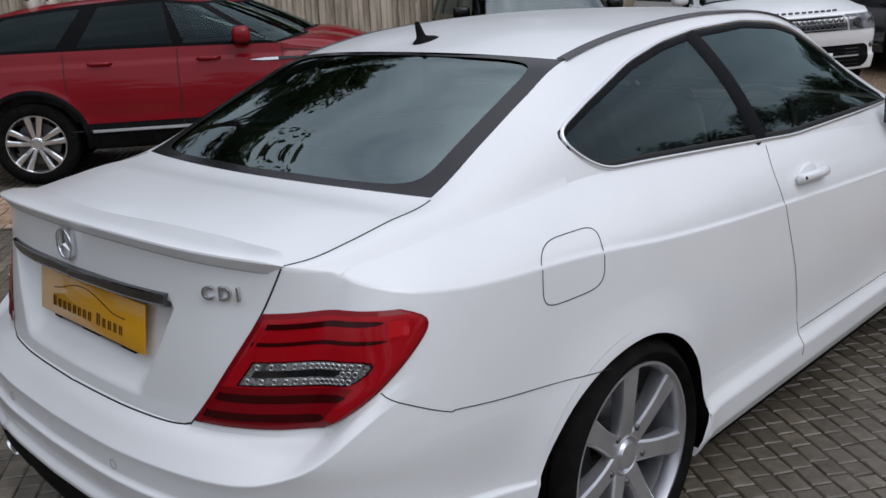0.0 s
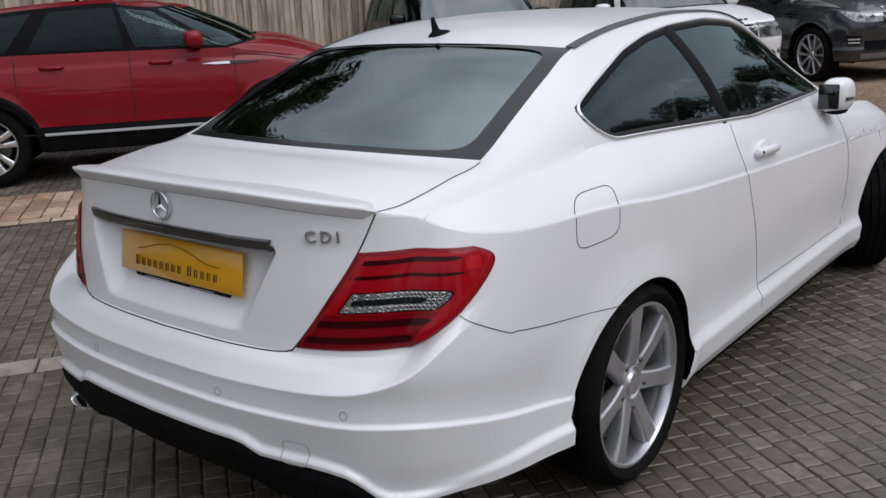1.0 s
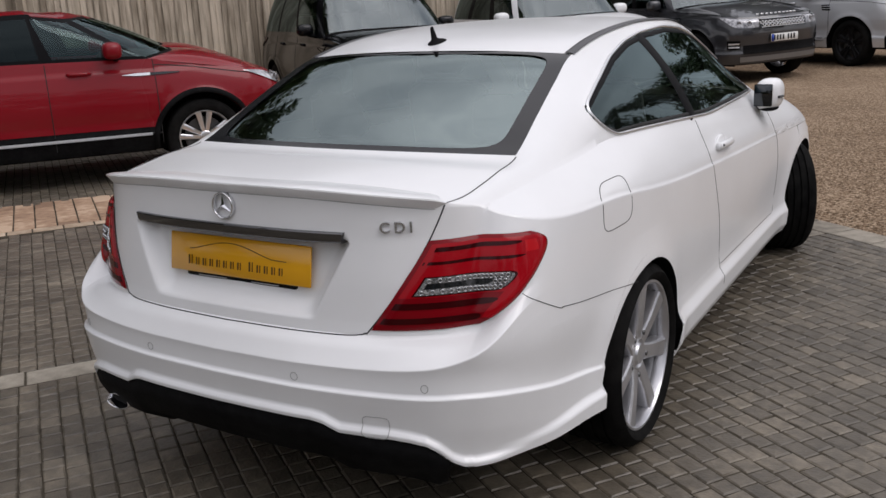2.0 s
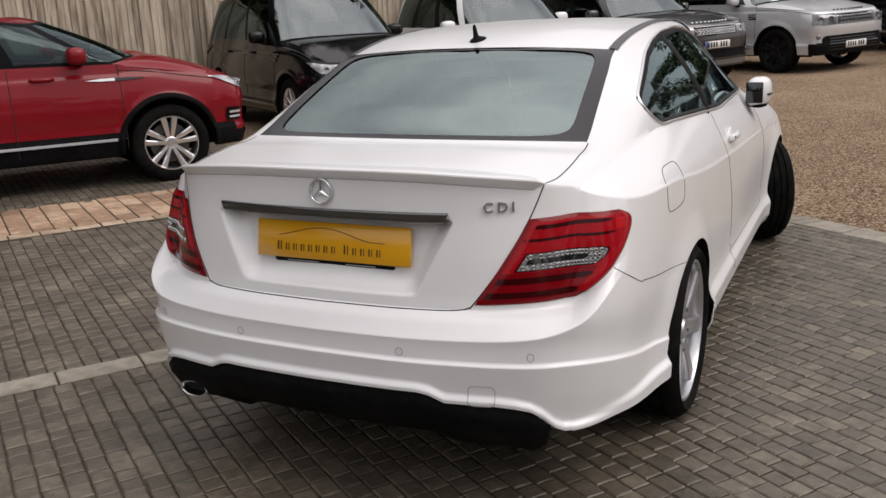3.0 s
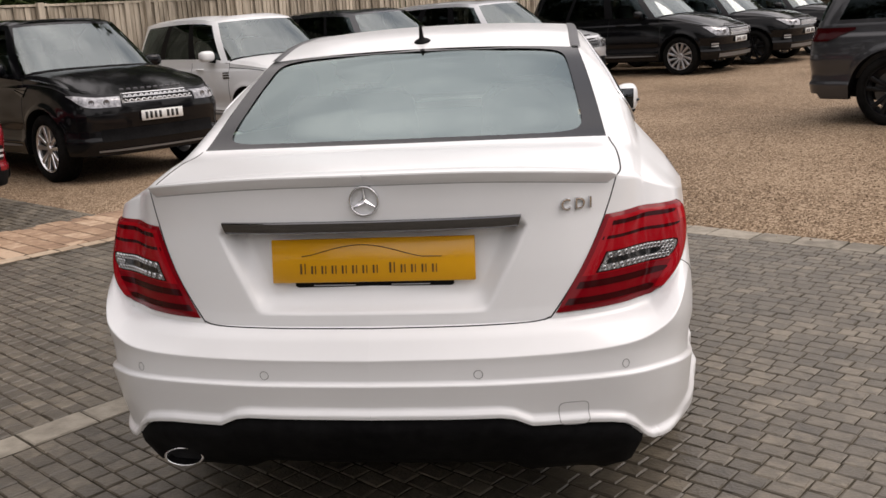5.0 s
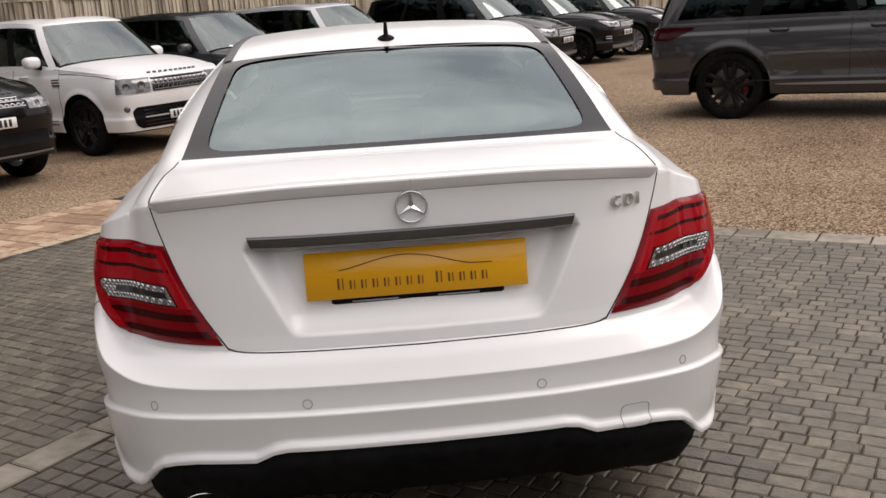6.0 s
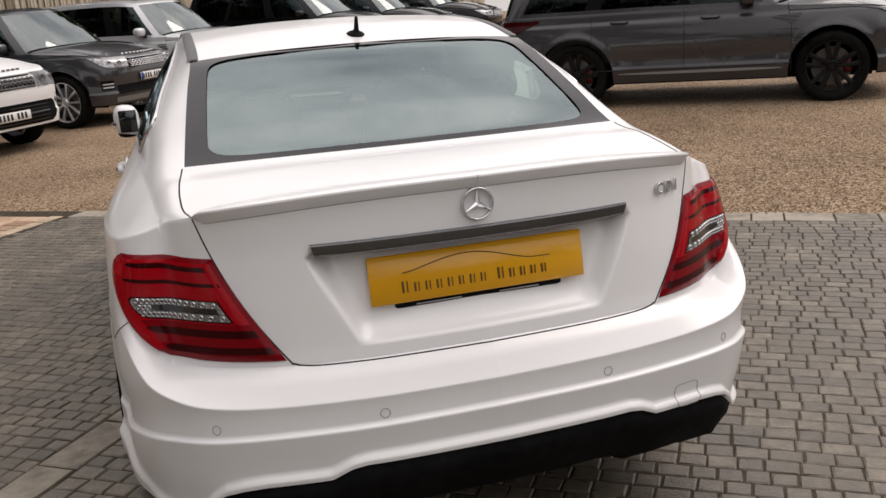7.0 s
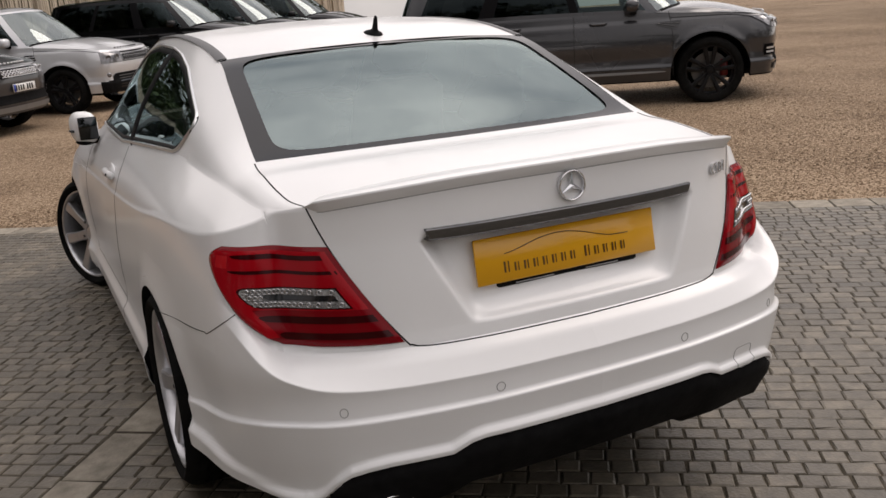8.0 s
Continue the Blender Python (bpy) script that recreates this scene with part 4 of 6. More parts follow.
        part("indicator_lens", mesh_of("indicator_lens", *mir(closer(tube([(.938, 3.01, .985), (.945, 3.06, .985), (.928, 3.12, .985), (.885, 3.142, .985)], .011, 8, .6)))), M_gloss, hd)
        part("mirror_foot", mesh_of("mirror_foot", *mir(closer(ellipsoid((.882, 3.055, .928), (.05, .068, .018), 6, 14)))), M_plastic, hd)
        hk = k_of_y(np.linspace(2.07, 2.29, 12))
        hp = skin(hk, np.linspace(.876, .868, 12))
        lift = np.sin(np.linspace(.12, .88, 12) * math.pi) ** .5 * .024
        hn = normals_of(skin, hk, np.full(12, .87))
        door_ob = doors[0 if sgn > 0 else 1]
        part("door_handle", mesh_of("door_handle", *mir(tube(hp + hn * lift[:, None], .013, 10, 1.2))), M_white, door_ob)
        cup = ellipsoid((0, 0, 0), (.010, .075, .040), 8, 14)
        c0 = skin(k_of_y(np.array(2.18)), np.array(.875))
        part("handle_recess", mesh_of("handle_recess", *mir(turned(cup, pose(float(c0[0]) - .006, 2.18, .878)))), M_white, door_ob)
        lk = hp[1] + hn[1] * .026
        part("key_lock", mesh_of("key_lock", *mir(ellipsoid(lk, (.010, .007, .007), 6, 10))), M_gap, door_ob)
    P3 = np.zeros((9, 14, 3))
    # low teardrop foot with a slim upright blade leaning back
    for i, (h, l0, l1, wd) in enumerate([(-.008, -.046, .062, .031), (.004, -.045, .058, .030), (.010, -.041, .044, .024), (.016, -.036, .020, .013), (.022, -.033, .004, .0085), (.036, -.034, -.004, .0075), (.052, -.036, -.012, .0065), (.068, -.038, -.020, .0055), (.073, -.035, -.024, .0025)]):
        for j in range(14):
            w = 2 * math.pi * j / 14
            y_ = (l0 + l1) / 2 + (l1 - l0) / 2 * math.cos(w)
            P3[i, j] = (wd * math.sin(w) - .004, 1.300 + y_, 1.357 + .17 * y_ + h * .92)
    v, f = grid(P3, closed=True)
    f.append(tuple(range(112, 126)))
    part("roof_aerial", mesh_of("roof_aerial", v, f, angle=50), M_plastic, car, "black fin-shaped roof aerial")

    # cabin
    part("parcel_shelf", mesh_of("parcel_shelf", *box(1.16, .42, .03, (0, .90, 1.0), bevel=.01)), M_cabin, car)
    part("cabin_floor", mesh_of("cabin_floor", *box(1.5, 2.1, .04, (0, 2.2, .40))), M_cabin, car)
    part("cabin_tub", mesh_of("cabin_tub", *join(box(.04, 2.2, .55, (.72, 2.2, .68)), box(.04, 2.2, .55, (-.72, 2.2, .68)), box(1.4, .05, .6, (0, 1.0, .7)))), M_cabin, car)
    part("headlining", mesh_of("headlining", *both(grid(deck(np.linspace(10.15, 12.9, 20)[:, None], np.linspace(0, .96, 8)[None, :]) - np.array([0, 0, .03])))), M_beige, car)
    part("dashboard", mesh_of("dashboard", *box(1.36, .45, .22, (0, 3.1, .86), taper=.85, bevel=.05)), M_cabin, car)

    def seat(x, y, w, back_h, lean):
        st = part("seat", mesh_of("seat_cushion", *turned(box(w, .50, .16, bevel=.05), pose(x, y + .24, .54, 6))), M_seat, car)
        part("seat_back", mesh_of("seat_back", *turned(box(w * .96, .14, back_h, (0, 0, back_h / 2), taper=.86, bevel=.05), pose(x, y, .58, -lean))), M_seat, st)
        part("head_rest", mesh_of("head_rest", *turned(box(w * .52, .09, .18, (0, 0, back_h + .13), taper=.85, bevel=.04), pose(x, y, .58, -lean))), M_seat, st)
    for x in (-.36, .36):
        seat(x, 1.32, .52, .43, -20)
        seat(x, 2.12, .50, .60, -16)
    part("steering_wheel", mesh_of("steering_wheel", *turned(join(lathe([(-.014, .17), (0, .186), (.014, .17), (0, .156), (-.014, .17)], 32, "y"), box(.30, .02, .04), box(.09, .04, .09, bevel=.02)), pose(.36, 2.78, .92, -25))), M_cabin, car)
    part("interior_mirror", mesh_of("interior_mirror", *box(.24, .03, .06, (0, 2.66, 1.27), bevel=.015)), M_cabin, car)
    return car


build_coupe()


# ---- the yard: axes U (towards the gravel) and V (along its edge) ----
GRID = radians(55)
U, V = Vector((math.cos(GRID), math.sin(GRID), 0)), Vector((math.sin(GRID), -math.cos(GRID), 0))
EDGE_U, BAND, FENCE_V = 4.32, (-6.08, -4.84), -12.7


def uv(u, v, z=0.0):
    return U * u + V * v + Vector((0, 0, z))


def rise(u):
    """The gravel climbs gently away from the paving."""
    t = u - 4.4
    return 0.030 * (t if t > 0.6 else max(0.0, t + 0.6) ** 2 / 2.4)


def ground_z(x, y):
    p = Vector((x, y, 0))
    return rise(min(p.dot(U), 40.0))


def speckle(m, colours, scale):
    """Gravel: small stones of mixed colour with relief."""
    n, l = m.node_tree.nodes, m.node_tree.links
    b = n["Principled BSDF"]
    geo = n.new("ShaderNodeNewGeometry")
    vo = n.new("ShaderNodeTexVoronoi")
    vo.inputs["Scale"].default_value = scale
    big = n.new("ShaderNodeTexNoise")
    big.inputs["Scale"].default_value, big.inputs["Detail"].default_value = 0.55, 5.0
    l.new(geo.outputs["Position"], vo.inputs["Vector"])
    l.new(geo.outputs["Position"], big.inputs["Vector"])
    sep = n.new("ShaderNodeSeparateColor")
    l.new(vo.outputs["Color"], sep.inputs["Color"])
    mx = n.new("ShaderNodeMath")
    mx.operation = "MULTIPLY_ADD"
    mx.inputs[1].default_value, mx.inputs[2].default_value = 0.88, -0.17
    ad = n.new("ShaderNodeMath")
    ad.operation = "MULTIPLY_ADD"
    ad.inputs[1].default_value = 0.75
    l.new(sep.outputs["Red"], mx.inputs[0])
    l.new(big.outputs["Fac"], ad.inputs[0])
    l.new(mx.outputs[0], ad.inputs[2])
    ramp = n.new("ShaderNodeValToRGB")
    ramp.color_ramp.elements[0].color, ramp.color_ramp.elements[1].color = (*colours[0], 1), (*colours[-1], 1)
    ramp.color_ramp.elements[0].position, ramp.color_ramp.elements[1].position = 0.1, 0.85
    for i, c in enumerate(colours[1:-1]):
        e = ramp.color_ramp.elements.new(0.1 + 0.75 * (i + 1) / (len(colours) - 1))
        e.color = (*c, 1)
    l.new(ad.outputs[0], ramp.inputs["Fac"])
    l.new(ramp.outputs["Color"], b.inputs["Base Color"])
    bp = n.new("ShaderNodeBump")
    bp.inputs["Strength"].default_value, bp.inputs["Distance"].default_value = 0.8, 0.009
    bp.invert = True
    l.new(vo.outputs["Distance"], bp.inputs["Height"])
    l.new(bp.outputs["Normal"], b.inputs["Normal"])
    return m


M_gravel = speckle(mat("gravel", (0.3, 0.22, 0.14), 0.9, spec=0.25), [(0.044, 0.026, 0.014), (0.112, 0.068, 0.037), (0.185, 0.118, 0.069), (0.40, 0.30, 0.205)], 78)
M_sett = varied(mat("grey_sett", (0.2, 0.19, 0.17), 0.6, spec=0.64), (0.056, 0.0468, 0.0338), (0.206, 0.173, 0.127), 22, bump=0.34, bump_scale=80, rough=(0.34, 0.56), per_piece=0.34, amount=0.85, second=(0.112, 0.094, 0.069))
M_sett_far = varied(mat("grey_setts", (0.2, 0.19, 0.17), 0.6, spec=0.64), (0.056, 0.0468, 0.0338), (0.206, 0.173, 0.127), 22, bump=0.34, bump_scale=80, rough=(0.34, 0.56), per_piece=0.34, amount=0.85, island=True, second=(0.112, 0.094, 0.069))
M_buff = varied(mat("buff_sett", (0.4, 0.27, 0.17), 0.8), (0.24, 0.15, 0.095), (0.50, 0.36, 0.25), 14, bump=0.4, bump_scale=60, per_piece=0.7, second=(0.36, 0.235, 0.15))
M_buffpale = varied(mat("pale_buff_sett", (0.4, 0.3, 0.2), 0.8), (0.30, 0.22, 0.15), (0.52, 0.41, 0.30), 14, bump=0.4, bump_scale=60, per_piece=0.5)
M_pale = varied(mat("pale_sett", (0.36, 0.34, 0.3), 0.8), (0.150, 0.132, 0.104), (0.330, 0.295, 0.240), 14, bump=0.4, bump_scale=60, per_piece=0.5)
M_fence = varied(mat("weathered_fence_wood", (0.3, 0.26, 0.2), 0.85), (0.24, 0.197, 0.145), (0.63, 0.54, 0.425), 5, bump=0.4, bump_scale=30, per_piece=0.55, stretch=(4, 4, 0.5))
M_fence_far = varied(mat("weathered_fence_boards", (0.3, 0.26, 0.2), 0.85), (0.24, 0.197, 0.145), (0.63, 0.54, 0.425), 5, bump=0.4, bump_scale=30, per_piece=0.55, island=True, stretch=(4, 4, 0.5))

# ground: one sheet to the horizon
us = [-400, -60, -12] + list(np.arange(-8, 4.0, 1.0)) + list(np.arange(4.0, 7.0, 0.25)) + list(np.arange(7.0, 41, 2.0)) + [60, 120, 400]
vs = [-400, -60, -20] + list(np.arange(-14, 16, 0.5)) + [20, 40, 80, 160, 400]
Pg = np.zeros((len(us), len(vs), 3))
for i, u in enumerate(us):
    for j, v in enumerate(vs):
        paved = u < EDGE_U - .05 and (v > BAND[0] or u < 2.2) and v > -11
        dip = -0.045 if paved else 0.004 + 0.012 * noise.noise(Vector((u * .9, v * .9, 0)))
        Pg[i, j] = uv(u, v, rise(min(u, 40.0)) + dip)
tagged(part("ground", mesh_of("ground", *grid(Pg), weld=0), M_gravel), "brown gravel yard", "ground", kind="structure")

# ---- setts ----
M_joint = varied(mat("dark_joint_sand", (0.05, 0.045, 0.038), 0.95, spec=0.1), (0.028, 0.024, 0.018), (0.085, 0.072, 0.054), 25, bump=0.4)
rs = random.Random(4)


def sett_block(w, d, h=0.06, lift=0.0):
    """A tumbled block with worn, chamfered upper edges; its top at z = lift."""
    b = 0.005
    x0, y0 = w / 2, d / 2
    j = lambda s: rs.uniform(-s, s)
    lo = [(-x0, -y0), (x0, -y0), (x0, y0), (-x0, y0)]
    v = [(x, y, lift - h) for x, y in lo]
    v += [(x + j(.002), y + j(.002), lift - b * .8 + j(.001)) for x, y in lo]
    v += [(x * (1 - b / x0) + j(.002), y * (1 - b / y0) + j(.002), lift + j(.0008)) for x, y in lo]
    f = []
    for a, c in ((0, 4), (4, 8)):
        f += [(a + i, a + (i + 1) % 4, c + (i + 1) % 4, c + i) for i in range(4)]
    f.append((8, 9, 10, 11))
    return v, f


def placed(vf, u, v, turn=0.0, lift=0.0, tip=(0, 0)):
    m = Matrix.Translation(uv(u, v, lift)) @ pose(0, 0, 0, tip[0], tip[1], 55 - 90 + turn)
    return turned(vf, m)


LENGTHS = (0.078, 0.090, 0.104)
COURSE = 0.0765
templates = {}
for ln in LENGTHS:
    templates[ln] = [mesh_of("sett", *sett_block(ln - .006, COURSE - .006), smooth=False, weld=0) for _ in range(4)]
paving = thing("paving", pose(0, 0, 0), "weathered grey sett paving with pale and buff bands", "paving", kind="structure")
far_pieces, near_count = [], 0
for u0, u1, v0, v1 in ((-7.6, EDGE_U - .02, BAND[0], 5.25), (-5.6, 2.32, -10.6, BAND[0])):
    part("joint_bed", mesh_of("joint_bed", [tuple(uv(a, b, z)) for z in (-.0045, -.045) for a, b in ((u0, v0), (u1, v0), (u1, v1), (u0, v1))], [(0, 1, 2, 3), (0, 4, 5, 1), (1, 5, 6, 2), (2, 6, 7, 3), (3, 7, 4, 0)], smooth=False, weld=0), M_joint, paving)
u = EDGE_U - 0.24 - COURSE / 2
while u > -7.5:
    v = -4.83 + rs.uniform(0, .1)
    v_end = 5.2
    while v < v_end:
        ln = rs.choice(LENGTHS)
        if v < -1.79 < v + ln + .05:
            ln = -1.79 - v
        elif -1.80 < v < -1.62:
            v = -1.615
        vc = v + ln / 2
        v += ln
        z = rs.uniform(-.0012, .0012)
        tip = (rs.uniform(-.35, .35), rs.uniform(-.35, .35))
        near = 0.45 < u < 2.0 and 0.35 < vc < 2.2
        if near and near_count < 300:
            near_count += 1
            part("sett", rs.choice(templates[ln] if ln in templates else templates[LENGTHS[0]]), M_sett, paving, at=Matrix.Translation(uv(u, vc, z)) @ pose(0, 0, 0, tip[0], tip[1], -35))
        else:
            far_pieces.append(placed(sett_block(ln - .006, COURSE - .006, .05), u, vc, 0, z, tip))
    u -= COURSE
# paving under the red cars, beyond the buff band
u = 2.3
while u > -5.5:
    v = -10.6
    while v < BAND[0]:
        ln = rs.choice(LENGTHS)
        far_pieces.append(placed(sett_block(ln - .006, COURSE - .006, .05), u, v + ln / 2, 0, rs.uniform(-.0025, .0025)))
        v += ln
    u -= COURSE
fv, ff = [], []
for pv, pf in far_pieces:
    k0 = len(fv)
    fv += pv
    ff += [tuple(i + k0 for i in q) for q in pf]
tagged(part("setts", mesh_of("setts", fv, ff, smooth=False, weld=0), M_sett_far, paving), kind="stuff")


def course(name, m, u0, u1, v0, v1, along_u, size, depth):
    """Rows of larger blocks between two lines."""
    out, a = [], u0
    meshes = {}
    while a < u1 - .02:
        b = v0
        while b < v1 - .02:
            ln = rs.choice(size)
            wd = min(depth, u1 - a)
            ln = min(ln, v1 - b)
            if ln < .05:
                break
            key = (round(ln, 3), round(wd, 3))
            if key not in meshes:
                meshes[key] = mesh_of(name, *sett_block(ln - .011, wd - .011), smooth=False, weld=0)
            cu, cv = (a + wd / 2, b + ln / 2) if not along_u else (b + ln / 2, a + wd / 2)
            part(name, meshes[key], m, paving, at=Matrix.Translation(uv(cu, cv, rs.uniform(-.002, .003))) @ pose(0, 0, 0, rs.uniform(-.6, .6), rs.uniform(-.6, .6), 55 if along_u else -35))
            b += ln
        a += depth


course("buff_block", M_buff, -5.5, 4.08, BAND[0], BAND[1] - .13, False, (0.20, 0.25, 0.30), 0.157)
course("border_block", M_buffpale, BAND[1] - .13, BAND[1], -5.5, 4.1, True, (0.18, 0.22), 0.13)
course("pale_block", M_pale, -1.79, -1.62, -7.4, 4.08, True, (0.26, 0.32, 0.36), 0.17)
course("edging_block", M_pale, EDGE_U - .24, EDGE_U, -4.8, 5.2, False, (0.20, 0.26, 0.30), 0.24)

# loose gravel along the edge of the paving
gv, gf = [], []
for i in range(22000):
    a = abs(rs.gauss(0, 1)) * (1 if i < 8000 else 3.0)
    u0, v0 = EDGE_U - .03 + a * 1.2 - rs.random() * .10 * (rs.random() < .1), rs.uniform(-4.8, 9.0)
    r = rs.uniform(.005, .011) * (1 if i < 8000 else 1.25)
    c = uv(u0, v0, rise(u0) + .006)
    w = rs.uniform(0, 6.28)
    k0 = len(gv)
    e1, e2 = Vector((math.cos(w), math.sin(w), rs.uniform(-.3, .3))) * r, Vector((-math.sin(w), math.cos(w), rs.uniform(-.3, .3))) * r * rs.uniform(.6, .9)
    gv += [tuple(c + e1), tuple(c + e2), tuple(c - e1), tuple(c - e2), tuple(c + Vector((0, 0, r * .8))), tuple(c - Vector((0, 0, r)))]
    gf += [(k0, k0 + 1, k0 + 4), (k0 + 1, k0 + 2, k0 + 4), (k0 + 2, k0 + 3, k0 + 4), (k0 + 3, k0, k0 + 4)]
M_stone = varied(mat("loose_stone", (0.3, 0.2, 0.12), 0.85), (0.13, 0.081, 0.046), (0.36, 0.265, 0.175), 30, per_piece=1.0, island=True)
tagged(part("gravel_stones", mesh_of("gravel_stones", gv, gf, smooth=False, weld=0), M_stone), "loose brown gravel beside the paving", "gravel", kind="stuff")

# ---- close-board fence ----
FENCE_H = 2.18
fence = thing("fence", pose(0, 0, 0), "weathered close-board timber fence with posts", "fence", kind="structure")
board_meshes = []
for i in range(5):
    w = 0.112 + rs.uniform(-.006, .006)
    v, f = box(w, .016, FENCE_H - .10, (0, 0, (FENCE_H - .10) / 2 + .06))
    v = [(x, y + .026 * (x / w), z + (rs.uniform(-.006, .006) if z > 1 else 0)) for x, y, z in v]
    board_meshes.append(mesh_of("board", v, f, smooth=False, weld=0))
far_boards, n_b, u = [], 0, -9.0
while u < 46:
    m = Matrix.Translation(uv(u, FENCE_V, rise(u) + rs.uniform(-.008, .008))) @ pose(0, 0, 0, rs.uniform(-.5, .5), rs.uniform(-.3, .3), 55 + rs.uniform(-1.5, 1.5))
    if u > -4 and n_b < 300:
        n_b += 1
        part("board", rs.choice(board_meshes), M_fence, fence, at=m)
    else:
        far_boards.append(turned(box(.112, .016, FENCE_H - .10, (0, 0, (FENCE_H - .10) / 2 + .06)), m))
    u += 0.092
tagged(part("boards", mesh_of("boards", *join(*far_boards), smooth=False, weld=0), M_fence_far, fence), kind="stuff")
post_me = mesh_of("post", *box(.10, .10, FENCE_H + .04, (0, 0, FENCE_H / 2), bevel=.006), smooth=False, weld=0)
for i in range(-6, 24):
    u = 1.50 + 1.83 * i
    part("post", post_me, M_fence, fence, at=Matrix.Translation(uv(u, FENCE_V + .045, rise(u))) @ pose(0, 0, 0, 0, 0, 55))
for zz, t in ((FENCE_H - .02, .035), (.16, .15)):
    pts = [uv(u, FENCE_V + .012, rise(u) + zz) for u in np.arange(-9, 46.1, 1.83)]
    for a, b in zip(pts, pts[1:]):
        d = b - a
        part("rail" if t < .1 else "gravel_board", mesh_of("rail", *turned(box(d.length, .05, t), Matrix.Translation((a + b) / 2) @ Vector((1, 0, 0)).rotation_difference(d).to_matrix().to_4x4()), smooth=False, weld=0), M_fence, fence)

# ---- trees and hedges ----
M_bark = varied(mat("bark", (0.09, 0.07, 0.05), 0.9), (0.05, 0.04, 0.03), (0.14, 0.11, 0.08), 12, bump=0.5)
M_leaf = varied(mat("leaves", (0.06, 0.09, 0.03), 0.55), (0.022, 0.040, 0.010), (0.095, 0.135, 0.040), 3, per_piece=0.8, island=True)
M_leaf.node_tree.nodes["Principled BSDF"].inputs["Subsurface Weight"].default_value = 0.0
M_blossom = varied(mat("pale_blossom", (0.6, 0.5, 0.4), 0.7), (0.45, 0.36, 0.28), (0.7, 0.62, 0.52), 6)


def leaf_cloud(rng, centres, count, size):
    v, f = [], []
    for c, r in centres:
        for _ in range(int(count)):
            d = Vector((rng.gauss(0, 1), rng.gauss(0, 1), rng.gauss(0, 1)))
            d = d.normalized() * (r * rng.random() ** .45)
            p = c + Vector((d.x, d.y, d.z * .75))
            a, b = rng.uniform(0, 6.28), rng.uniform(-.9, .9)
            s = size * rng.uniform(.6, 1.3)
            e1 = Vector((math.cos(a), math.sin(a), b)).normalized() * s
            e2 = e1.cross(Vector((rng.uniform(-1, 1), rng.uniform(-1, 1), 1))).normalized() * s * .5
            k = len(v)
            v += [tuple(p - e1), tuple(p + e2), tuple(p + e1), tuple(p - e2)]
            f.append((k, k + 1, k + 2, k + 3))
    return v, f


def tree(x, y, height, spread, seed, size=.14, count=260, label="leafy green tree standing beyond the fence"):
    rng = random.Random(seed)
    z0 = ground_z(x, y)
    t = thing("tree", pose(x, y, z0), label, "tree", "trees round the yard")
    limbs, tips = [], []
    top = Vector((rng.uniform(-.4, .4), rng.uniform(-.4, .4), height * .62))
    trunk = [Vector((0, 0, -.2)).lerp(top, i / 6) + Vector((rng.uniform(-.1, .1), rng.uniform(-.1, .1), 0)) * (i > 0) for i in range(7)]

    def taper(pts, r0, r1, n=8):
        P = np.zeros((len(pts), n, 3))
        for i, p in enumerate(pts):
            r = r0 + (r1 - r0) * i / (len(pts) - 1)
            for j in range(n):
                P[i, j] = (p.x + r * math.cos(6.283 * j / n), p.y + r * math.sin(6.283 * j / n), p.z)
        return grid(P, closed=True)
    part("trunk", mesh_of("trunk", *taper(trunk, height * .030, height * .014)), M_bark, t)
    for i in range(16):
        s = trunk[2 + i % 5]
        a = i * 2.4 + rng.uniform(-.4, .4)
        up = (i % 5) / 4
        e = s + Vector((math.cos(a), math.sin(a), .45 + .5 * up)) * spread * rng.uniform(.55, 1.0)
        e.z = min(e.z, height)
        mid = s.lerp(e, .5) + Vector((0, 0, .25))
        limbs.append(taper([s, mid, e], height * .010, height * .003, 6))
        tips += [(e, spread * rng.uniform(.22, .42)), (mid.lerp(e, .5) + Vector((rng.uniform(-.5, .5), rng.uniform(-.5, .5), rng.uniform(0, .6))), spread * rng.uniform(.2, .38))]
    for i in range(8):
        tips.append((top + Vector((rng.uniform(-1, 1), rng.uniform(-1, 1), rng.uniform(.1, 1.2))) * spread * .5, spread * rng.uniform(.2, .4)))
    part("limb", mesh_of("limb", *join(*limbs)), M_bark, t)
    part("crown", mesh_of("crown", *leaf_cloud(rng, tips, count, size), smooth=False, weld=0), M_leaf, t)
    return t


# tall trees beyond the fence, then unseen ones added round the rest of the yard
for i, (u, v, h, sp) in enumerate([(-9.0, -16.0, 11.5, 4.0), (-4.2, -16.5, 12.8, 4.2), (1.2, -17.5, 10.5, 3.6)]):
    p = uv(u, v)
    tree(p.x, p.y, h, sp, 20 + i, .115, 1000)
# a farther row, added for the dark foliage that the side windows mirror
for i, (u, v, h, sp) in enumerate([(7.0, -16.2, 8.5, 3.6), (12.5, -16.6, 9.0, 3.8), (18.5, -16.4, 8.0, 3.6), (24.5, -16.8, 9.0, 3.9), (31.0, -16.4, 8.5, 3.8), (37.0, -12.0, 8.5, 4.0), (39.0, -5.0, 8.0, 4.0)]):
    p = uv(u, v)
    tree(p.x, p.y, h, sp, 60 + i, .20, 170)
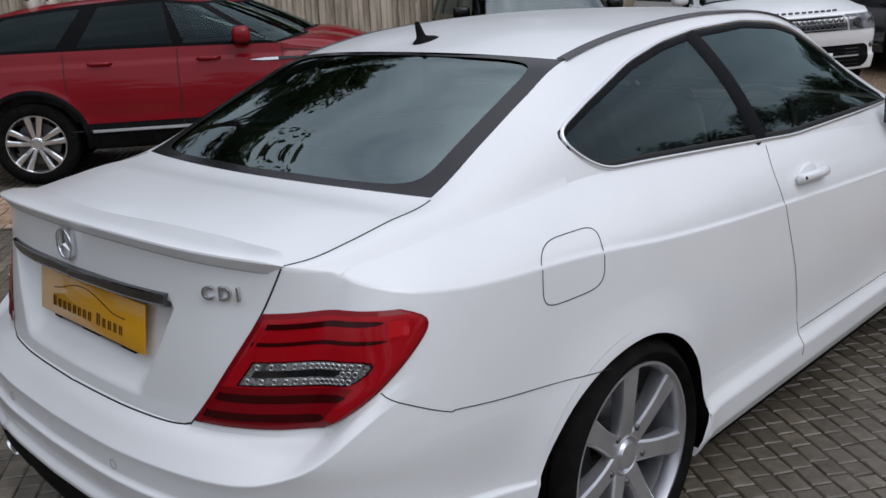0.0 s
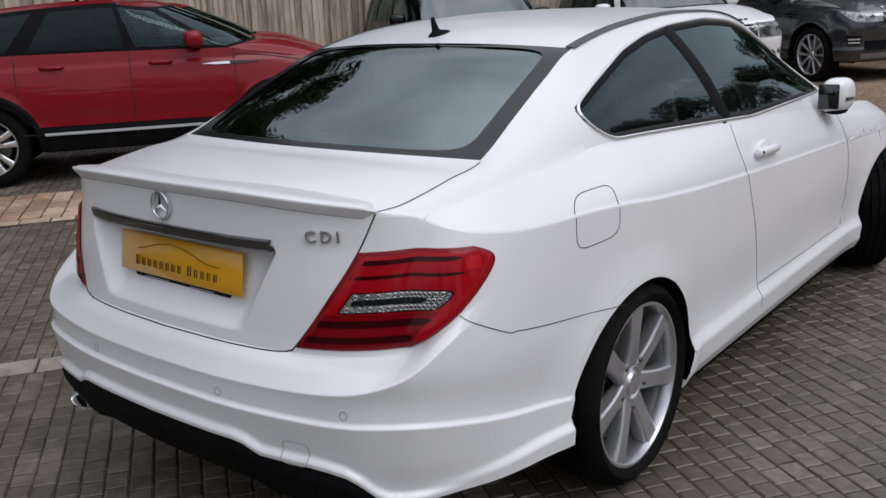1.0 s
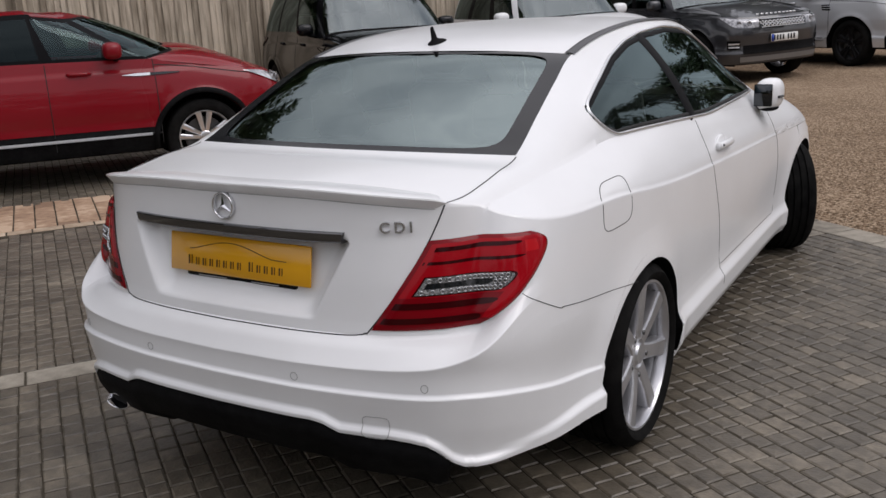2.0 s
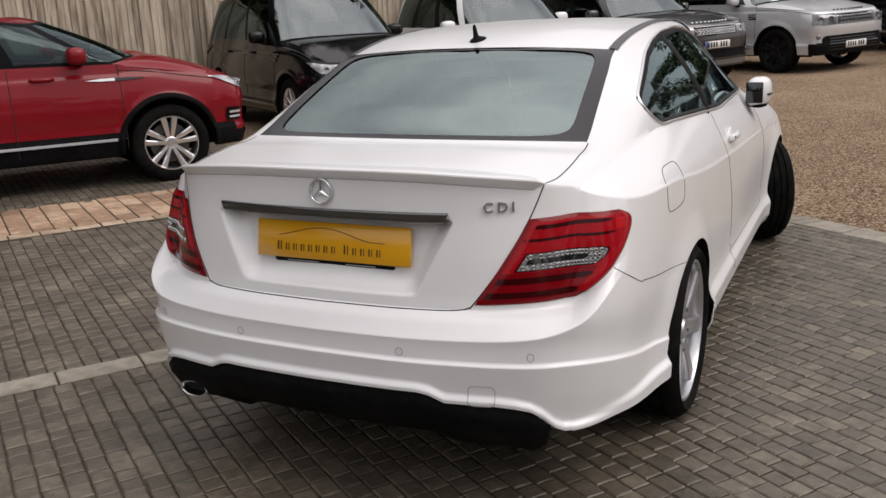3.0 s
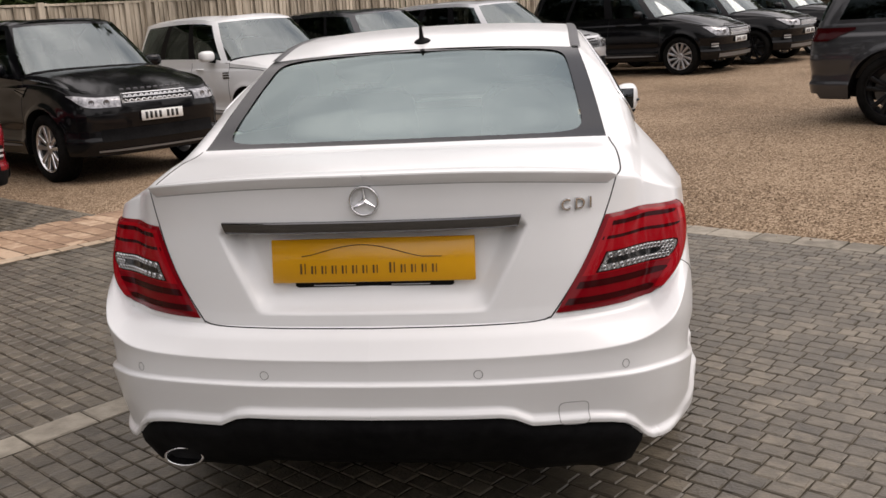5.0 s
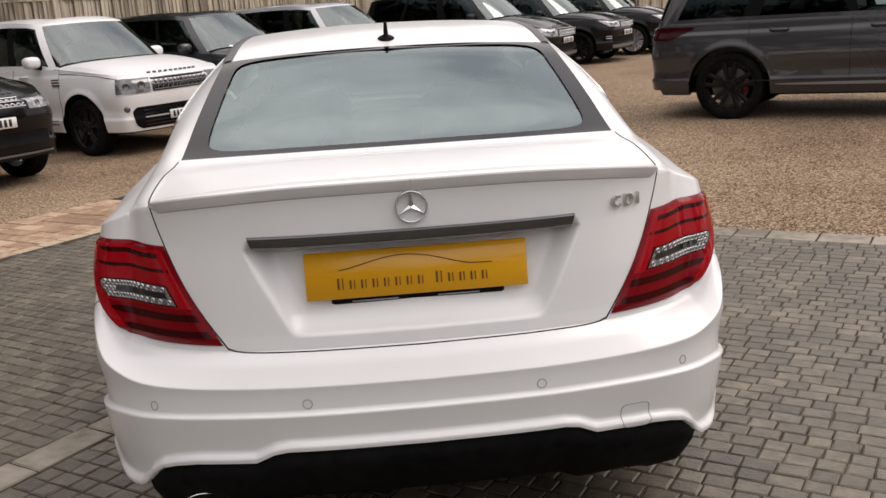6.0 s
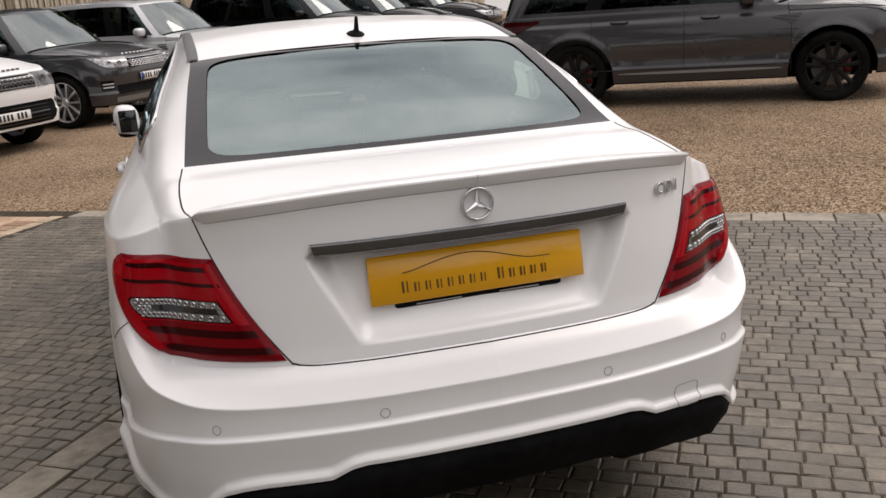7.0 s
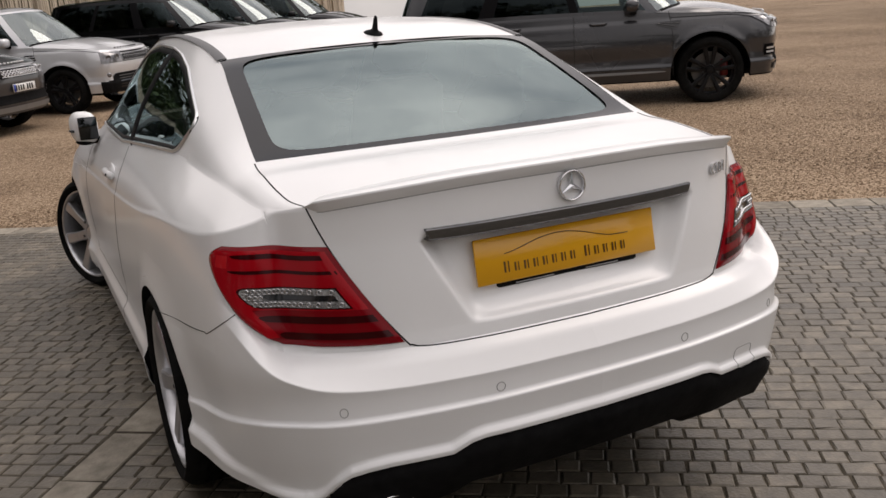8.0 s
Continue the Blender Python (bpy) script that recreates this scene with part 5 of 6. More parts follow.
# out of view: added to close the yard, cut sky light and darken reflections
for i, (x, y, h, sp) in enumerate([(22, -4, 7.6, 3.8), (25, 5, 8.4, 4.2), (28, 14, 8.2, 4.2), (22, -14, 7.4, 3.8), (16, -22, 9.0, 4.0), (-8, -24, 7.0, 3.6), (-10, -6.5, 9.5, 4.2), (-13, -1, 10.5, 4.4)]):
    tree(x, y, h, sp, 40 + i, .20, 150, "leafy tree added out of view at the edge of the yard")


def hedge(u0, u1, v, z0, z1, seed, name, label, m, n=1500, size=.07, thick=.6):
    rng = random.Random(seed)
    c = [(uv(rng.uniform(u0, u1), v + rng.uniform(-thick, thick), rng.uniform(z0, z1)), rng.uniform(.18, .42)) for _ in range(int((u1 - u0) * 11))]
    ob = part(name, mesh_of(name, *leaf_cloud(rng, c, n / 50, size), smooth=False, weld=0), m)
    return tagged(ob, label, "hedge", kind="stuff")


hedge(-8, 40, FENCE_V - 1.6, .3, 3.1, 5, "hedge", "dense dark green hedge showing above the fence", M_leaf, 9000, .13)
hedge(-6, 26, FENCE_V - .85, 1.5, 2.5, 15, "hedge", "dark evergreen hedge close behind the fence", M_leaf, 9000, .11, .35)
hedge(3.6, 6.0, FENCE_V - .45, 1.75, 2.25, 6, "flowering_shrub", "pale blossom of a shrub above the fence", M_blossom, 500, .035, .2)
# out of view, added to close the yard on this side
hedge(-20, 14, 12.5, .2, 3.6, 7, "hedge", "tall hedge added out of view along the near side of the yard", M_leaf, 5500, .13, .8)


def hedge_line(a, b, z1, seed, label):
    rng = random.Random(seed)
    a, b = Vector(a), Vector(b)
    c = [(a.lerp(b, rng.random()) + Vector((rng.uniform(-.7, .7), rng.uniform(-.7, .7), rng.uniform(.2, z1))), rng.uniform(.3, .6)) for _ in range(int((b - a).length * 9))]
    tagged(part("hedge", mesh_of("hedge", *leaf_cloud(rng, c, 90, .15), smooth=False, weld=0), M_leaf), label, "hedge", kind="stuff")


# out of view: added so the chrome and the tail mirror something dark
hedge_line((-15, -8.5, 0), (13, -10.5, 0), 2.1, 8, "unseen hedge added behind the paving to close the yard")


def separate(vf):
    """The unconnected pieces of a mesh, each on its own, points in one place counted as joined."""
    v, f = vf
    at, owner = {}, []
    ids = [at.setdefault((round(x, 4), round(y, 4), round(z, 4)), len(at)) for x, y, z in v]
    owner = list(range(len(at)))

    def top(i):
        while owner[i] != i:
            owner[i] = owner[owner[i]]
            i = owner[i]
        return i
    for q in f:
        for i in q[1:]:
            owner[top(ids[i])] = top(ids[q[0]])
    sets = {}
    for q in f:
        sets.setdefault(top(ids[q[0]]), []).append(q)
    out = []
    for qs in sets.values():
        used = sorted({i for q in qs for i in q})
        back = {i: n for n, i in enumerate(used)}
        out.append(([v[i] for i in used], [tuple(back[i] for i in q) for q in qs]))
    return out


# ---- parked off-road vehicles; x across, y from the tail forwards ----
def build_suv(name, label, m, colour, L=4.85, hw=.975, H=1.78, belt=1.13, hood=1.12, wr=.375, rim=.272, spokes=10, split=0.0, metal=None, roof=None, clad=False, front=0.88, base=2.92,
              grille="mesh", plate=None, side_glass=None, lamp_h=.13, seats=None, tail_rake=.34, twist=0.0, screen_y=None, thick=1.0, calliper=None, handles=True, pillars=None, rake=0.0, nose=0.0, roof_drop=0.0, skid=.42, low_z=.31, grille_up=0.0, vents=True, screen_glass=None):
    car = thing(name, m, label, "car", "vehicles parked in the yard")
    q = hw / .975
    side_glass = side_glass or M_privacy
    F = L - front
    R = F - base
    sy = screen_y or L - 1.28
    C = [(0, 0), (.55 * q, .03), (.80 * q, .09), (.91 * q, .22), (.955 * q, .50), (.97 * q, 1.0), (.975 * q, 2.0), (.975 * q, 3.0), (.968 * q, L - 1.15), (.945 * q, L - .62), (.895 * q, L - .32), (.765 * q, L - .135), (.43 * q, L - .03), (0, L)]
    A = [(0, .10, belt), (.52 * q, .12, belt), (.75 * q, .17, belt), (.84 * q, .30, belt), (.875 * q, .55, belt), (.89 * q, 1.0, belt), (.895 * q, 2.0, belt - .005), (.895 * q, 3.0, belt - .02), (.885 * q, L - 1.2, belt - .05),
         (.865 * q, L - .62, hood - .09), (.815 * q, L - .38, hood - .12 - .7 * nose), (.675 * q, L - .23, hood - .15 - nose), (.385 * q, L - .14, hood - .16 - nose), (0, L - .11, hood - .16 - nose)]
    G = A[:8] + [(.87 * q, sy - .28, belt - .035), (.74 * q, sy - .07, belt + .01), (.45 * q, sy + .07, belt + .03), (0, sy + .12, belt + .035)]
    rd = roof_drop
    T = [(0, tail_rake, H - .06 - rd), (.45 * q, tail_rake + .02, H - .065 - rd), (.62 * q, tail_rake + .07, H - .07 - rd), (.68 * q, tail_rake + .2, H - .06 - .9 * rd), (.705 * q, .85, H - .045 - .6 * rd), (.715 * q, 1.3, H - .03 - .3 * rd), (.72 * q, 2.0, H - .025), (.715 * q, sy - rake - 1.05, H - .045),
         (.665 * q, sy - rake - .80, H - .075), (.52 * q, sy - rake - .66, H - .07), (.30 * q, sy - rake - .60, H - .062), (0, sy - rake - .58, H - .058)]
    if grille == "dark":
        # a blunter front
        C[10:13] = [(.915 * q, L - .28), (.81 * q, L - .095), (.45 * q, L - .02)]
        A[10:13] = [(.84 * q, L - .34, hood - .12), (.71 * q, L - .19, hood - .145), (.40 * q, L - .13, hood - .155)]
    ra, rb = wr + .075, wr + .065

    def edge(k):
        P = cr(C, k)
        z = np.where(k > 9.6, .30, np.where(k < 3, .36, .30))
        out = z.astype(float)
        for c in (R, F):
            d = 1 - ((P[..., 1] - c) / ra) ** 2
            out = np.maximum(out, np.where((d > 0) & (k > 3) & (k < 10.6), wr + rb * np.sqrt(np.maximum(d, 0)), 0))
        return out

    def sk(k, z):
        k, z = np.broadcast_arrays(np.asarray(k, float), np.asarray(z, float))
        c, a = cr(C, k), cr(A, k)
        d = cr(C, np.minimum(k + .02, 12.99)) - cr(C, np.maximum(k - .02, 0))
        n = np.stack([d[..., 1], -d[..., 0]], -1) / np.maximum(np.linalg.norm(d, axis=-1), 1e-9)[..., None]
        f = np.clip((z - .72) / np.maximum(a[..., 2] - .72, .05), 0, 1) ** 2.0
        fr = ease(10, 12, k) + 1 - ease(1, 3, k)
        f = f * (1 - .6 * np.clip(fr, 0, 1) * (z < a[..., 2] - .05))
        xy = c + (a[..., :2] - c) * f[..., None]
        inset = lin(z, (.25, .05), (.33, .022), (.40, .008), (.455, .0), (.475, .0), (.495, .016), (.58, .020), (.68, .004), (.74, .0)) + .012 * ease(belt - .13, belt - .115, z) * (1 - ease(belt - .115, belt, z))
        for cc in (R, F):
            rr = np.sqrt(((xy[..., 1] - cc) / ra) ** 2 + ((z - wr) / rb) ** 2)
            inset = inset - np.exp(-((rr - 1.02) / .09) ** 2) * .018 * ((k > 3.3) & (k < 10.4))
        xy = xy - n * inset[..., None]
        return np.concatenate([xy, z[..., None]], -1)

    kk = np.linspace(3, 11, 3000)
    ky = lambda y: np.interp(y, cr(C, kk)[:, 1], kk)
    ys = list(np.arange(.35, L - .2, .12))
    for c in (R, F):
        ys += [c + ra * math.cos(math.pi * i / 26) for i in range(27)] + [c - ra - .002, c + ra + .002]
    ks = np.unique(np.concatenate([np.linspace(0, 3.4, 22), ky(np.array(sorted(ys))), np.linspace(10.4, 13, 26)]))
    zt, zb = cr(A, ks)[:, 2], edge(ks)
    Z = np.array([.25 + (zt - .25) * t for t in np.linspace(0, 1, 48)])
    Z = np.minimum(np.maximum(Z, zb[None, :]), zt[None, :])
    P = sk(np.broadcast_to(ks, Z.shape), Z)
    zm = (Z[:-1, :-1] + Z[1:, 1:]) / 2
    km = np.broadcast_to((ks[:-1] + ks[1:]) / 2, zm.shape)
    low = zm < np.where(km > 10.2, low_z, .52 if clad else .31)
    body = part("body", mesh_of("body", *both(grid(P, ~low))), colour, car)
    for vf in separate(both(grid(P, low))):
        part("lower_cladding", mesh_of("lower_cladding", *vf), M_plastic, car)
    if clad:
        for c in (R, F):
            for s in (1, -1):
                ang = np.linspace(-.12, math.pi + .12, 40)
                ring = []
                for sc, up in ((1.0, .012), (1.02, .016), (1.085, .016), (1.11, .004)):
                    y, z = c + ra * sc * np.cos(ang), wr + rb * sc * np.sin(ang)
                    p = sk(ky(y), np.maximum(z, .30))
                    p[:, 0] += up
                    ring.append(p)
                vf = grid(np.stack(ring, 0))
                part("arch_cladding", mesh_of("arch_cladding", *(vf if s > 0 else mirrored(vf))), M_plastic, car)
    e = P[0]
    nn = e.copy()
    nn[:, 0] *= .90
    part("arch_lining", mesh_of("arch_lining", *both(grid(np.stack([e, nn], 0)))), M_plastic, body)
    for c in (R, F):
        W = np.zeros((3, 21, 3))
        for j in range(21):
            a = math.pi * j / 20
            y, z = c + ra * .985 * math.cos(a), wr + rb * .985 * math.sin(a)
            W[0, j], W[1, j], W[2, j] = (.93 * q, y, z), (.55 * q, y, z), (.55 * q, y, .25)
        part("wheel_housing", mesh_of("wheel_housing", *both(grid(W))), M_plastic, body)
    part("floor_pan", mesh_of("floor_pan", *join(box(1.0, L - .5, .08, (0, L / 2, .32)), box(1.7, base - .95, .08, (0, (R + F) / 2, .32)))), M_plastic, car)

    # cabin: pillars, panes, roof
    def cab(k, w):
        k, w = np.broadcast_arrays(np.asarray(k, float), np.asarray(w, float))
        a, b = cr(G, k), cr(T, k)
        p = a * (1 - w)[..., None] + b * w[..., None]
        bul = np.sin(np.pi * w) * .025
        p[..., 0] += bul * ease(2, 4, k) * (1 - ease(8, 9.5, k))
        p[..., 1] += bul * ease(8, 9.5, k) * 1.6 - bul * (1 - ease(1, 3, k))
        return p
    kc = np.unique(np.concatenate([np.linspace(0, 11, 111), [2.35, 3.5, 7.85, 8.35]]))
    wc = np.array([0, .03, .07, .2, .35, .5, .65, .8, .9, .95, 1.0])
    Q = cab(kc[:, None], wc[None, :])
    kcm, wcm = (kc[:-1] + kc[1:]) / 2, (wc[:-1] + wc[1:]) / 2
    ycm = cr(G, kcm)[:, 1]
    w_ok = (wcm > .07) & (wcm < .90)
    side = ((kcm > 3.5) & (kcm < 7.85))[:, None] & w_ok[None, :]
    screen = (kcm > 8.35)[:, None] & ((wcm > .03) & (wcm < .95))[None, :]
    back = (kcm < 2.3)[:, None] & w_ok[None, :]
    bp, cp = L * .485, L * .262
    posts = side & ((np.abs(ycm - bp) < .07) | (np.abs(ycm - cp) < .07))[:, None]
    side &= ~posts
    part("pillar", mesh_of("pillar", *both(grid(Q, ~(side | screen | back | posts)))), pillars or colour, car)
    for y in (bp, cp):
        sel = posts & (np.abs(ycm - y) < .2)[:, None]
        for vf in (grid(Q, sel), mirrored(grid(Q, sel))):
            part("door_post", mesh_of("door_post", *vf), M_frame, car)
    for nm, keep in (("rear_quarter_window", ycm < cp), ("rear_door_window", (ycm >= cp) & (ycm < bp)), ("front_door_window", ycm >= bp)):
        for vf in (grid(Q, side & keep[:, None]), mirrored(grid(Q, side & keep[:, None]))):
            part(nm, mesh_of(nm, *vf), side_glass if nm != "front_door_window" else M_doorglass, car)
    part("windscreen", mesh_of("windscreen", *both(grid(Q, screen))), screen_glass or M_screen, car)
    part("rear_window", mesh_of("rear_window", *both(grid(Q, back))), side_glass, car)
    kr = np.linspace(0, 11, 60)
    Tk = cr(T, kr)
    mid = np.stack([np.zeros(60), np.clip(Tk[:, 1], tail_rake + .5, sy - rake - 1.2), H - rd * np.clip((1.6 - Tk[:, 1]) / 1.2, 0, 1) * .8], -1)
    RR = np.stack([Tk * (1 - t) + mid * t + np.array([0, 0, .05 * math.sin(math.pi * min(t * 1.2, 1)) * (1 - t)]) for t in np.linspace(0, 1, 8)], 0)
    part("roof", mesh_of("roof", *both(grid(RR))), roof or colour, car)
    # bonnet
    tt, rr = np.linspace(0, 1, 15), np.linspace(0, 1, 16)
    Hd = np.zeros((16, 15, 3))
    base_l, front_l = cr(G, 11 - 3.0 * tt), cr(A, 13 - 3.2 * tt)
    for i, r in enumerate(rr):
        Hd[i] = base_l * (1 - r) + front_l * r
        Hd[i, :, 2] += (.055 * math.sin(math.pi * r ** .75) + .035 * r * (1 - r)) * (1 - .7 * tt ** 3) + .012 * ease(.72, .8, tt) * (1 - ease(.80, .95, tt)) * math.sin(math.pi * r)
        edge_p = cr(A, 8 + 1.8 * r)
        Hd[i, -1] = edge_p
    part("bonnet", mesh_of("bonnet", *both(grid(Hd)), angle=60), colour, car)
    # grille, lamps, intake, plate
    def patch(k0, k1, z0, z1, lift, na=14, nb=4, slant=0.0):
        a, b = np.meshgrid(np.linspace(k0, k1, na), np.linspace(0, 1, nb))
        z = z0 + (z1 - z0) * b + slant * (a - k0)
        return grid(sk(a, z) + normals_front(a, z) * lift)

    def normals_front(a, z):
        a = np.minimum(a, 12.95)
        n = np.cross(sk(a + .01, z) - sk(a - .01, z), sk(a, z + .01) - sk(a, z - .01))
        n /= np.maximum(np.linalg.norm(n, axis=-1), 1e-9)[..., None]
        o = sk(a, z) - np.array([-.05, L / 2, .7])
        return n * np.sign(np.sum(n * o, -1))[..., None]
    zt = hood - .19 - nose
    zl, zt = zt, zt + grille_up
    gr = part("grille", mesh_of("grille", *both(patch(11.98, 13, zt - lamp_h - .01, zt - .005, .010))), M_gloss, car)
    rows_n = 2
    span = (lamp_h - .03) / rows_n
    for i in range(rows_n + 1):
        zz = zt - .018 - i * span
        for vf in (patch(12.03, 13, zz - .006, zz + .004, .020, nb=2), mirrored(patch(12.03, 13, zz - .006, zz + .004, .020, nb=2))):
            part("grille_bar", mesh_of("grille_bar", *vf), M_silver if grille == "mesh" else M_skid, gr)
    dia = []
    for r in range(rows_n):
        z1 = zt - .018 - r * span
        for i in range(13):
            k0, k1 = 12.05 + .95 * i / 13, 12.05 + .95 * (i + 1) / 13
            pair = ((z1 - span * .25, z1 - span * .75), (z1 - span * .75, z1 - span * .25))[i % 2]
            pts = sk(np.array([k0, (k0 + k1) / 2, k1]), np.array([pair[0], pair[0], pair[1]])) + np.array([0, .018, 0])
            dia.append(tube(pts, .0085 if grille == "mesh" else .006, 5))
    for vf in (join(*dia), mirrored(join(*dia))):
        part("grille_mesh", mesh_of("grille_mesh", *vf), M_silver if grille == "mesh" else M_barrel, gr)
    zt = zl
    # headlamps: swept back to a point, or one upright block
    if grille == "dark":
        lk0 = 10.42
        lamp_vf = patch(lk0, 11.92, zt - lamp_h - .012, zt + .004, .012, 20, 6)
        bulbs = [(11.62, zt - lamp_h * .50, .052), (11.05, zt - lamp_h * .52, .046)]
    else:
        lk0 = 9.45 if clad else 9.75
        a, b = np.meshgrid(np.linspace(lk0, 11.94, 28), np.linspace(0, 1, 6))
        up_z = zt + (.012 if clad else .0) + .040 * (1 - ease(lk0, 11.5, a)) - (.030 * ease(10.4, 11.9, a) if clad else 0)
        deep = (lamp_h - .005) * ease(lk0 - .12, 11.1, a) ** .75
        lamp_vf = grid(sk(a, up_z - deep * (1 - b)) + normals_front(a, up_z) * .012)
        bulbs = [(11.55, zt - lamp_h * .42, .034), (11.08, zt - lamp_h * .36, .030)]
    for s, vf in ((1, lamp_vf), (-1, mirrored(lamp_vf))):
        lamp = part("headlamp", mesh_of("headlamp", *vf), M_lampdark if grille == "dark" else M_lamp, car, "clear headlamp")
        for kb, zz, r in bulbs:
            c0, nb = sk(np.array(kb), np.array(zz)), normals_front(np.array(kb), np.array(zz))
            yaw = math.degrees(math.atan2(-float(nb[0]), float(nb[1])))
            cup = lathe([(.004, r * 1.06), (.018, r), (.020, r * .80), (.010, r * .55), (.016, .001)], 18, "y")
            part("lamp_bulb", mesh_of("lamp_bulb", *turned(cup, pose(s * float(c0[0]), float(c0[1]), zz, 0, 0, s * yaw))), M_disc if grille == "dark" else M_lampdark, lamp)
    plate_z = .665 + grille_up
    if grille == "dark":
        # one broad dark mouth in a painted bumper, with small round fog lamps
        plate_z = .475 if low_z < .4 else .45
        a, b = np.meshgrid(np.linspace(11.15, 13, 22), np.linspace(0, 1, 14))
        a = a + (1 - b) * .10 * (13 - a) / 1.75 + (np.abs(b - .5) * 2) ** 4 * .22 * (13 - a) / 1.75
        z = .345 + .27 * b
        mouth = part("lower_intake", mesh_of("lower_intake", *both(grid(sk(a, z) + normals_front(a, z) * .008))), M_plastic, car)
        for i in range(5):
            zz = .38 + .045 * i
            part("intake_slat", mesh_of("intake_slat", *both(patch(11.6, 13, zz, zz + .012, .016, nb=2))), M_gloss, mouth)
        for s in (1, -1):
            c0 = sk(np.array(10.95), np.array(.60))
            part("fog_lamp", mesh_of("fog_lamp", *turned(ellipsoid((0, 0, 0), (.042, .020, .042), 6, 14), pose(s * float(c0[0]), float(c0[1]) + .004, .60, 0, 0, -30 * s))), M_lampdark, car)
    else:
        part("lower_intake", mesh_of("lower_intake", *both(patch(11.3, 13, .455, .585, .010))), M_plastic, car)
        part("skid_plate", mesh_of("skid_plate", *both(patch(11.15, 13, .345, skid, .016))), M_skid, car)
        fk = (9.95, 10.75) if clad else (10.35, 11.15)
        for vf in (patch(*fk, .53, .66, .010), mirrored(patch(*fk, .53, .66, .010))) if vents else ():
            part("side_intake", mesh_of("side_intake", *vf), M_plastic, car)
        for zf in (.555, .605) if vents else ():
            for vf in (patch(fk[0] + .12, fk[1] - .04, zf, zf + .022, .022, 8), mirrored(patch(fk[0] + .12, fk[1] - .04, zf, zf + .022, .022, 8))):
                part("fog_lamp", mesh_of("fog_lamp", *vf), M_silver, car)
    # small lettering on the bonnet edge, as bars
    for i in range(0 if clad else 10):
        x = -.36 + .08 * i
        part("bonnet_bar", mesh_of("bonnet_bar", *box(.052, .010, .024, (x, L - .140 - .20 * abs(x) ** 1.6, hood - .128 - .8 * nose), bevel=.002)), M_satin if colour is M_grey else M_barrel, car)
    if plate:
        pl = part("number_plate", mesh_of("number_plate", *box(.52, .012, .111, (0, L + .012, plate_z), bevel=.003)), M_plate, car, "white number plate")
        for i in range(7):
            x = -.20 + .057 * i + (.04 if i > 3 else 0)
            part("plate_bar", mesh_of("plate_bar", *box(.030, .004, .075, (-x, L + .020, plate_z))), M_darkbar, pl)
        if plate == "euro":
            part("plate_band", mesh_of("plate_band", *box(.045, .004, .105, (.235, L + .020, plate_z))), M_bluebar, pl)
    # tail
    a, b = np.meshgrid(np.linspace(2.1, 4.25, 18), np.linspace(0, 1, 5))
    z = belt - .045 - (1 - b) * .125 * (1 - ease(3.3, 4.4, a)) - .02 * (1 - b)
    tail_vf = grid(sk(a, z) + normals_front(a, z) * .010)
    for vf in (tail_vf, mirrored(tail_vf)):
        part("tail_lamp", mesh_of("tail_lamp", *vf), M_darklens, car, "dark red tail lamp")
    # doors: shut lines, handles, vents, mirrors
    lines = []
    for y in (L * .262, L * .485, L - 1.32):
        z0 = .36 if y > 1.6 else .80
        kz = along((float(ky(y)), z0), (float(ky(y)), belt - .02), n=14)
        pts = sk(kz[:, 0], kz[:, 1])
        nr = np.tile([1.0, 0, .15], (len(pts), 1))
        lines.append(strip(pts, nr, .008, .003))
    kz = along((float(ky(L * .262)), .46), (float(ky(L - 1.32)), .46), n=20)
    lines.append(strip(sk(kz[:, 0], kz[:, 1]), np.tile([1.0, 0, 0], (21, 1)), .012, .003))
    # the clam-shell bonnet's side seam runs over the wheel to the lamp
    kb = np.linspace(float(ky(L - 1.32)), lk0 + .15, 26)
    zb_ = cr(A, kb)[:, 2] - lin(kb, (kb[0], .055), ((kb[0] + kb[-1]) / 2, .030), (kb[-1], .045))
    lines.append(strip(sk(kb, zb_), np.tile([.8, 0, .6], (26, 1)), .010, .004))
    part("shut_line", mesh_of("shut_line", *both(join(*lines))), M_gap, body)
    zt_ = .455 if clad else .415
    kz = along((float(ky(R + ra + .06)), zt_), (float(ky(F - ra - .06)), zt_), n=20)
    for s in (1, -1):
        mir = (lambda vf: vf) if s > 0 else mirrored
        blade = strip(sk(kz[:, 0], kz[:, 1]), np.tile([1.0, 0, .1], (21, 1)), 1.0, .012)
        P_ = np.array(blade[0]).reshape(21, 4, 3)
        wide = (np.full(21, .026) if clad else .034 * np.sin(np.pi * np.linspace(.04, .96, 21)) ** .7)[:, None, None]
        mid_ = P_.mean(1, keepdims=True)
        part("sill_trim", mesh_of("sill_trim", *mir(grid(mid_ + (P_ - mid_) * np.array([1, 1, 1]) * wide + np.array([.010, 0, 0])))), M_satin if clad else M_skid, car)
        if handles:
            for y in (L * .31, L * .525):
                c0 = sk(ky(np.array([y, y + .20])), np.array([belt - .12, belt - .12]))
                h = [c0[0] + [.005, 0, 0], c0[0] + [.035, .03, 0], c0[1] + [.035, -.03, 0], c0[1] + [.005, 0, 0]]
                part("door_handle", mesh_of("door_handle", *mir(tube(h, .014, 8))), colour, car)
        n_v = 14
        if clad:
            yv = np.linspace(L - 1.62, F - ra * .35, n_v)
            hv = .012 * np.minimum(np.linspace(.1, 4, n_v), np.linspace(2.5, .4, n_v)).clip(0, 1)
            zv = np.full(n_v, belt - .155)
